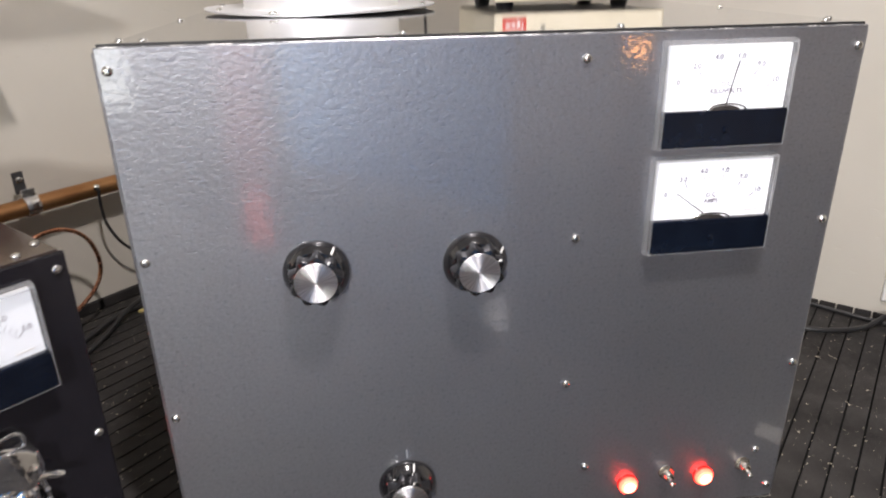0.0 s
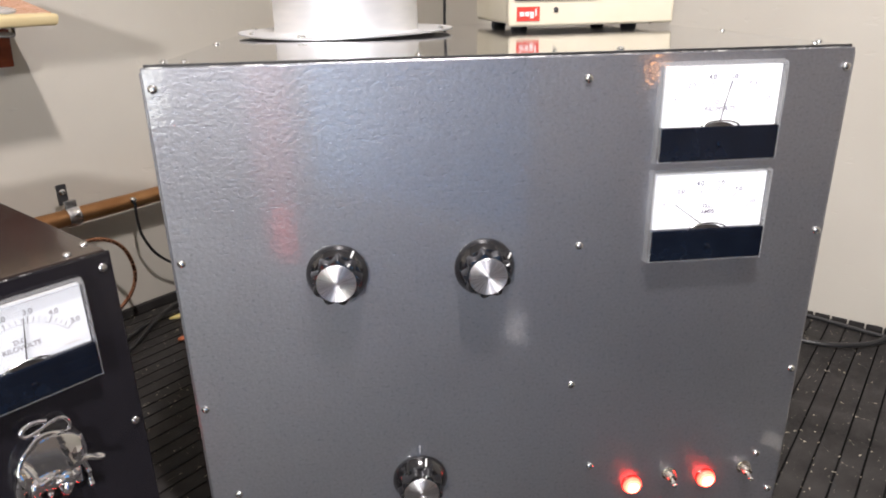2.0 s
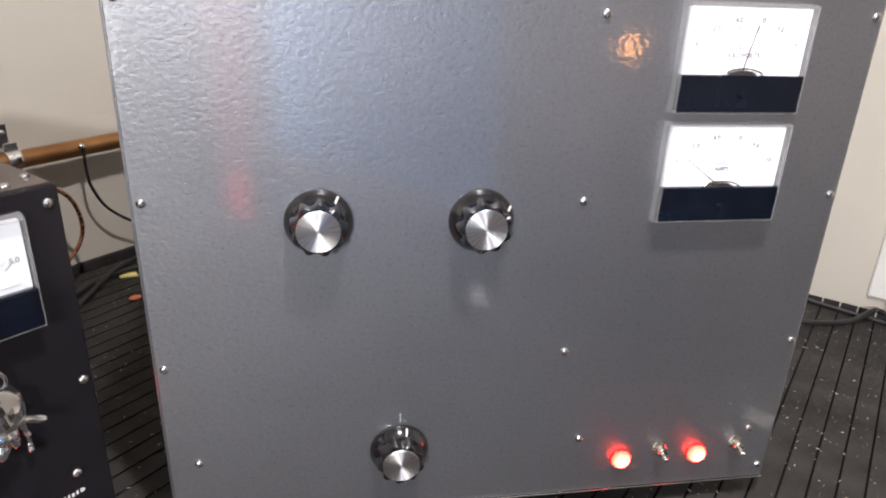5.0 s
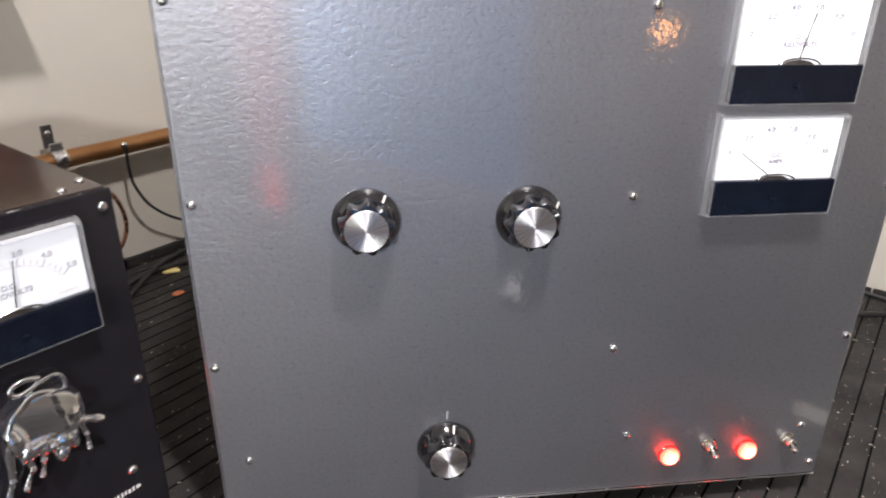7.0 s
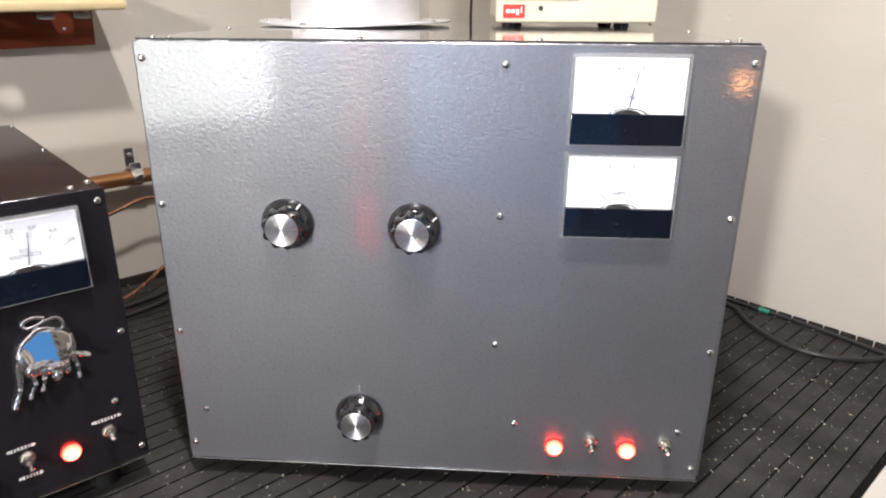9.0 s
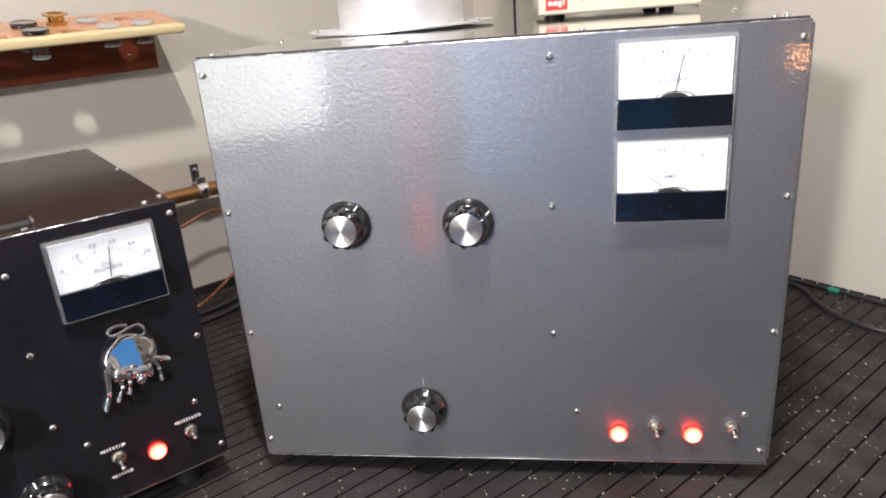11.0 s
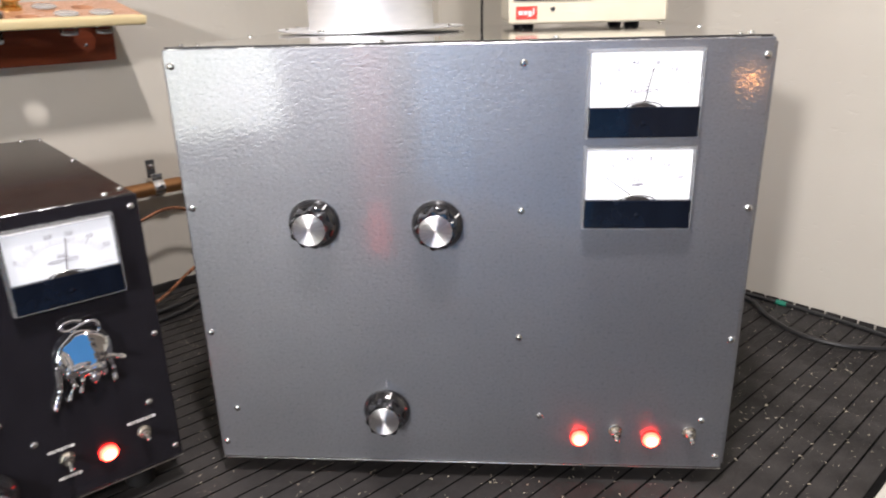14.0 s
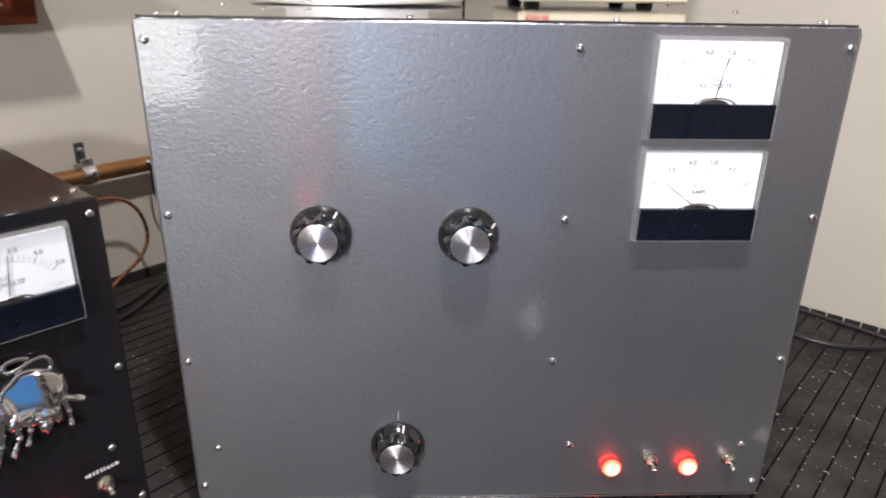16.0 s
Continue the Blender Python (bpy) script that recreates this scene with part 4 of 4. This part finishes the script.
def cable(name, points, radius, mat, label, category="cable", seg=10):
    bm = bmesh.new()
    tube(bm, points, radius, seg, 10)
    ob = part(name, bm, mat)
    return tagged(ob, label, category)


cable("ground_wire", [room(0.2505, PN - PR - 0.004, PZ + 0.003), room(0.2505, PN - 0.014, 0.142), room(0.257, PN - 0.01, 0.112), room(0.281, PN - 0.005, 0.072), room(0.332, PN, 0.034), room(0.41, PN - 0.02, 0.007), room(0.5, PN - 0.06, 0.0)], 0.0022, CABLE, "thin black ground wire hanging from the copper pipe")
cable("copper_tube", [room(-0.06, 0.49, 0.07), room(0.03, 0.495, 0.108), room(0.106, 0.5, 0.129), room(0.155, 0.5, 0.1425), room(0.188, 0.5, 0.135), room(0.21, 0.5, 0.111), room(0.217, 0.5, 0.073), room(0.203, 0.5, 0.042), room(0.165, 0.495, 0.019), room(0.12, 0.48, 0.0), room(0.04, 0.45, -0.015)], 0.0029, COPPER_BRIGHT, "thin bent bright copper tube beside the wall", "tube")
cable("black_cable", [room(0.02, 0.46, BENCH + 0.004), room(0.14, 0.47, BENCH + 0.005), room(0.22, 0.492, BENCH + 0.012), room(0.30, 0.50, BENCH + 0.005), room(0.42, 0.46, BENCH + 0.005), room(0.5, 0.4, BENCH + 0.005)], 0.0042, CABLE, "black rubber cord lying on the mat")
cable("black_cable", [room(0.0, 0.42, BENCH + 0.004), room(0.14, 0.44, BENCH + 0.005), room(0.25, 0.50, BENCH + 0.014), room(0.34, 0.54, BENCH + 0.005), room(0.5, 0.55, BENCH + 0.005)], 0.0038, CABLE, "black rubber cord lying on the mat")
cable("hanging_cable", [room(0.585, 0.17, 1.2), room(0.585, 0.17, 0.7), room(0.582, 0.183, 0.44), room(0.582, 0.18, 0.1), room(0.6, 0.19, BENCH + 0.003)], 0.0022, CABLE, "thin black cable hanging behind the cabinet")

# ---- outlet with plug and cord ----
OUT = Matrix.Translation(room(WALL_R, -0.455, 0.0645)) @ Matrix.Rotation(A_ROOM - math.pi / 2, 4, "Z")
outlet = thing("wall_outlet", "white duplex wall outlet with cover plate", "outlet", OUT)
bm = bmesh.new()
box(bm, -0.035, 0.035, -0.006, 0, -0.057, 0.057, 0.003, 3)
part("cover_plate", bm, WHITE, outlet)
for zz in (0.0195, -0.0195):
    bm = bmesh.new()
    lathe(bm, [(0.0172, 0), (0.0172, 0.0012), (0.0165, 0.0018)], seg=36)
    for v in bm.verts:
        v.co.y = max(-0.0142, min(0.0142, v.co.y))
    sock = part("receptacle", bm, WHITE, outlet)
    sock.matrix_basis = at_face(0, zz, -0.0058)
    for dx, h in ((-0.0063, 0.0042), (0.0063, 0.0034)):
        bm = bmesh.new()
        box(bm, dx - 0.0011, dx + 0.0011, 0.002 - h, 0.002 + h, 0.0016, 0.0021)
        part("slot", bm, DARK, sock)
    bm = bmesh.new()
    lathe(bm, [(0.0025, 0.0016), (0.0025, 0.0021), (0.002, 0.0022)], Matrix.Translation((0, -0.0085, 0)), 14)
    part("ground_hole", bm, DARK, sock)
screw(outlet, at_face(0, 0, -0.006), 0.8)
plug = thing("power_plug", "black moulded power plug in the wall outlet with its cord", "plug", OUT)
bm = bmesh.new()
box(bm, -0.0088, 0.0088, -0.031, -0.0078, -0.030, -0.0085, 0.0035, 3)
for v in bm.verts:
    v.co.x *= 1.0 + 9 * (v.co.z + 0.02)
part("plug_body", bm, CABLE, plug)
bm = bmesh.new()
rod(bm, (0, -0.025, -0.027), (0, -0.030, -0.05), 0.0048, 0.0040, 16)
part("strain_relief", bm, CABLE, plug)
bm = bmesh.new()
inv = OUT.inverted()
tube(bm, [(0, -0.031, -0.048), (0.0, -0.036, -0.066), *[inv @ room(a, b, BENCH + c) for a, b, c in ((0.825, -0.435, 0.018), (0.79, -0.408, 0.006), (0.752, -0.36, 0.0058), (0.745, -0.30, 0.0058), (0.775, -0.24, 0.0058), (0.812, -0.20, 0.0058), (0.82, -0.15, 0.0058), (0.8, -0.05, 0.0058), (0.76, 0.05, 0.0058))]], 0.0038, 12, 8)
part("cord", bm, CABLE, plug)
cable("black_cable", [room(0.815, -0.62, BENCH - 0.2), room(0.812, -0.545, BENCH - 0.01), room(0.812, -0.51, BENCH + 0.006), room(0.826, -0.42, BENCH + 0.0037), room(0.838, -0.32, BENCH + 0.0037), room(0.841, -0.22, BENCH + 0.0037), room(0.835, -0.05, BENCH + 0.0037), room(0.8, 0.2, BENCH + 0.0037)], 0.0034, CABLE, "black cord along the foot of the wall")
bm = bmesh.new()
rod(bm, room(0.8405, -0.243, BENCH + 0.0042), room(0.8407, -0.227, BENCH + 0.0042), 0.0041, None, 16)
tagged(part("green_tape", bm, GREEN), "band of green tape round the black cord", "tape")

# ---- chips on the mat ----
bm = bmesh.new()
box(bm, -0.013, 0.013, -0.006, 0.006, 0, 0.004, 0.001)
for v in bm.verts:
    v.co.x *= 1.0 if v.co.y < 0 else 0.7
chip = part("foam_scrap", bm, YELLOW)
chip.matrix_basis = Matrix.Translation((-0.174, 0.537, BENCH + 0.0002)) @ Matrix.Rotation(0.2, 4, "Z")
tagged(chip, "small yellow scrap lying on the rubber mat", "scrap")
bm = bmesh.new()
ball(bm, (0, 0, 0.003), 0.009, 0.006, 0.003)
chip = part("plastic_scrap", bm, ORANGE)
chip.matrix_basis = Matrix.Translation((-0.146, 0.457, BENCH + 0.0002)) @ Matrix.Rotation(0.7, 4, "Z")
tagged(chip, "small red orange scrap lying on the rubber mat", "scrap")
rng = random.Random(4)
verts, faces = [], []
for k in range(7500):
    uu, nn = rng.uniform(-0.5, 0.84), rng.uniform(-0.49, 0.58)
    s, a = rng.choice((0.00032, 0.0004, 0.0005, 0.0009)) * rng.uniform(0.6, 1.4), rng.uniform(0, 6.3)
    long = rng.uniform(1, 1.9)
    b = len(verts)
    for dx, dy, dz in ((-1, -0.5, 0.0), (1, -0.4, 0.3), (0.9, 0.5, 0.1), (-0.8, 0.6, 0.5), (0, 0, 1.1)):
        x, y = dx * s * long, dy * s
        verts.append(room(uu + x * math.cos(a) - y * math.sin(a), nn + x * math.sin(a) + y * math.cos(a), BENCH + 0.0001 + dz * s * 0.5))
    faces += [(b, b + 1, b + 4), (b + 1, b + 2, b + 4), (b + 2, b + 3, b + 4), (b + 3, b, b + 4)]
me = bpy.data.meshes.new("metal_chips")
me.from_pydata(verts, [], faces)
me.materials.append(FLECK)
tagged(new("metal_chips", me), "many tiny pale chips scattered on the rubber mat", "chips", kind="stuff")

# ---- behind the camera: lamps that show in the glossy paint, and things added to shape its reflections ----
lamp = thing("ceiling_lamp", "small white lamp hanging from the ceiling", "lamp", Matrix.Translation(LAMP) @ ROOM)
drop = CEIL - LAMP.z
bm = bmesh.new()
lathe(bm, [(0.05, drop - 0.03), (0.06, drop - 0.02), (0.06, drop)], seg=24)
part("ceiling_rose", bm, WHITE, lamp)
bm = bmesh.new()
rod(bm, (0, 0, 0.06), (0, 0, drop - 0.028), 0.006)
part("rod", bm, WHITE, lamp)
bm = bmesh.new()
box(bm, -0.05, 0.05, -0.09, 0.09, 0.005, 0.065, 0.01)
part("housing", bm, WHITE, lamp)
fl = thing("floor_lamp", "slim floor lamp with a warm glowing bulb", "lamp", Matrix.Translation((1.15, -1.85, FLOOR)))
bm = bmesh.new()
lathe(bm, [(0.12, 0), (0.12, 0.015), (0.02, 0.03), (0.012, 0.05), (0.012, 1.07), (0.02, 1.08)], seg=24)
part("stand", bm, DARK, fl)
bm = bmesh.new()
ball(bm, (0, 0, 1.115), 0.031)
part("bulb", bm, WARM, fl, "glowing warm bulb")

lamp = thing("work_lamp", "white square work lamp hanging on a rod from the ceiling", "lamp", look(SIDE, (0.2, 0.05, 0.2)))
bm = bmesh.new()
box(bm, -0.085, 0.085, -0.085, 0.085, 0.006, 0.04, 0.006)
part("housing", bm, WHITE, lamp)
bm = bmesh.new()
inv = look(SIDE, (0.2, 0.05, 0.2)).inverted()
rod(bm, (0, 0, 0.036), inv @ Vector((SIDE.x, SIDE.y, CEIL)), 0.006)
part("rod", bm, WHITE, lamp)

# unseen glowing globe, added to mirror as the panel's pale spot
spot_globe = thing("pale_spot_globe", "white glowing globe added for the pale spot in the paint", "lamp", Matrix.Translation((0.725, -1.9, FLOOR)))
bm = bmesh.new()
lathe(bm, [(0.06, 0), (0.06, 0.012), (0.04, 0.018)], seg=24)
part("base", bm, DARK, spot_globe)
bm = bmesh.new()
ball(bm, (0, 0, 0.1), 0.085, 0.085, 0.085, seg=20)
part("globe", bm, emitter("white_globe", (1.0, 0.98, 0.95), 1.2), spot_globe, "glowing white globe")

# dark block added to darken the panel's lower right and cover the globe
trunk = thing("dark_reflection_block", "unseen dark block added to darken the reflection and hide the globe", "trunk", Matrix.Translation((0.575, -1.344, FLOOR)) @ Matrix.Rotation(radians(10), 4, "Z"))
bm = bmesh.new()
box(bm, 0, 0.85, 0, 0.4, 0.02, 0.8, 0.02, 3)
part("body", bm, DARK, trunk)
bm = bmesh.new()
box(bm, -0.006, 0.856, -0.006, 0.406, 0.803, 0.88, 0.02, 3)
part("lid", bm, DARK, trunk)
for xx, yy in ((0.05, 0.05), (0.8, 0.05), (0.05, 0.35), (0.8, 0.35)):
    bm = bmesh.new()
    rod(bm, (xx, yy, 0), (xx, yy, 0.022), 0.02, None, 16)
    part("foot", bm, FOOT, trunk)

# unseen red column, added to mirror as the panel's red streak and haze
red_column = thing("red_streak_column", "tall red glowing column added for the red streak in the paint", "lamp", Matrix.Translation((-0.29, -2.6, FLOOR)))
bm = bmesh.new()
lathe(bm, [(0.09, 0), (0.09, 0.03), (0.05, 0.05)], seg=24)
part("base", bm, DARK, red_column)
bm = bmesh.new()
lathe(bm, [(0.05, 0.05), (0.05, 0.47), (0.046, 0.48)], seg=24)
part("glass", bm, STREAK_RED, red_column, "red glow that mirrors as the streak")
bm = bmesh.new()
lathe(bm, [(0.05, 0.481), (0.1, 0.6), (0.1, 1.28), (0.05, 1.32)], seg=24)
part("upper_glow", bm, STREAK_RED_DIM, red_column, "dimmer glow that mirrors as faint pink haze")

# ---- the mat, rib by rib ----
mat = thing("rubber_mat", "black ribbed rubber mat covered in fine chips on the bench", "mat", ROOM)
# base coloured near black to stand in for shade between the ribs
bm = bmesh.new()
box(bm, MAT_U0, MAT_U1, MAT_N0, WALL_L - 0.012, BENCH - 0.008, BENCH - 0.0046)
part("mat_base", bm, RUBBER_SHADED, mat)
bm = bmesh.new()
box(bm, MAT_U0, MAT_U1, WALL_L - 0.0115, WALL_L - 0.004, BENCH - 0.008, BENCH + 0.009, 0.0015)
part("turned_up_edge", bm, RUBBER, mat, "turned-up back edge of the mat")
PITCH, GROOVE = 0.0231, 0.3012
bm = bmesh.new()
wid = PITCH / 2 - 0.0011
# ribs are undercut, so that the joint between two of them is a dark slit
section = ((-wid, 0.0), (wid, 0.0), (wid - 0.0012, -0.0012), (wid - 0.005, -0.0048), (-wid + 0.005, -0.0048), (-wid + 0.0012, -0.0012))
ends = [[bm.verts.new((uu, y, BENCH + z)) for y, z in section] for uu in (MAT_U0, MAT_U1)]
bm.faces.new(ends[0])
bm.faces.new(ends[1][::-1])
for k in range(6):
    bm.faces.new((ends[0][k], ends[1][k], ends[1][(k + 1) % 6], ends[0][(k + 1) % 6]))
box(bm, MAT_U1 - 0.0024, MAT_U1, -wid, wid, BENCH + 0.0002, BENCH + 0.009, 0.0008, 1)
bmesh.ops.recalc_face_normals(bm, faces=bm.faces)
rib = None
k = math.floor((MAT_N0 - GROOVE) / PITCH) + 1
while GROOVE + (k + 1) * PITCH < WALL_L - 0.008:
    mid = GROOVE + (k + 0.5) * PITCH
    if rib is None:
        rib = part("rib", bm, RUBBER, mat)
        rib.matrix_basis = Matrix.Translation((0, mid, 0))
    else:
        again("rib", rib, mat, Matrix.Translation((0, mid, 0)))
    k += 1
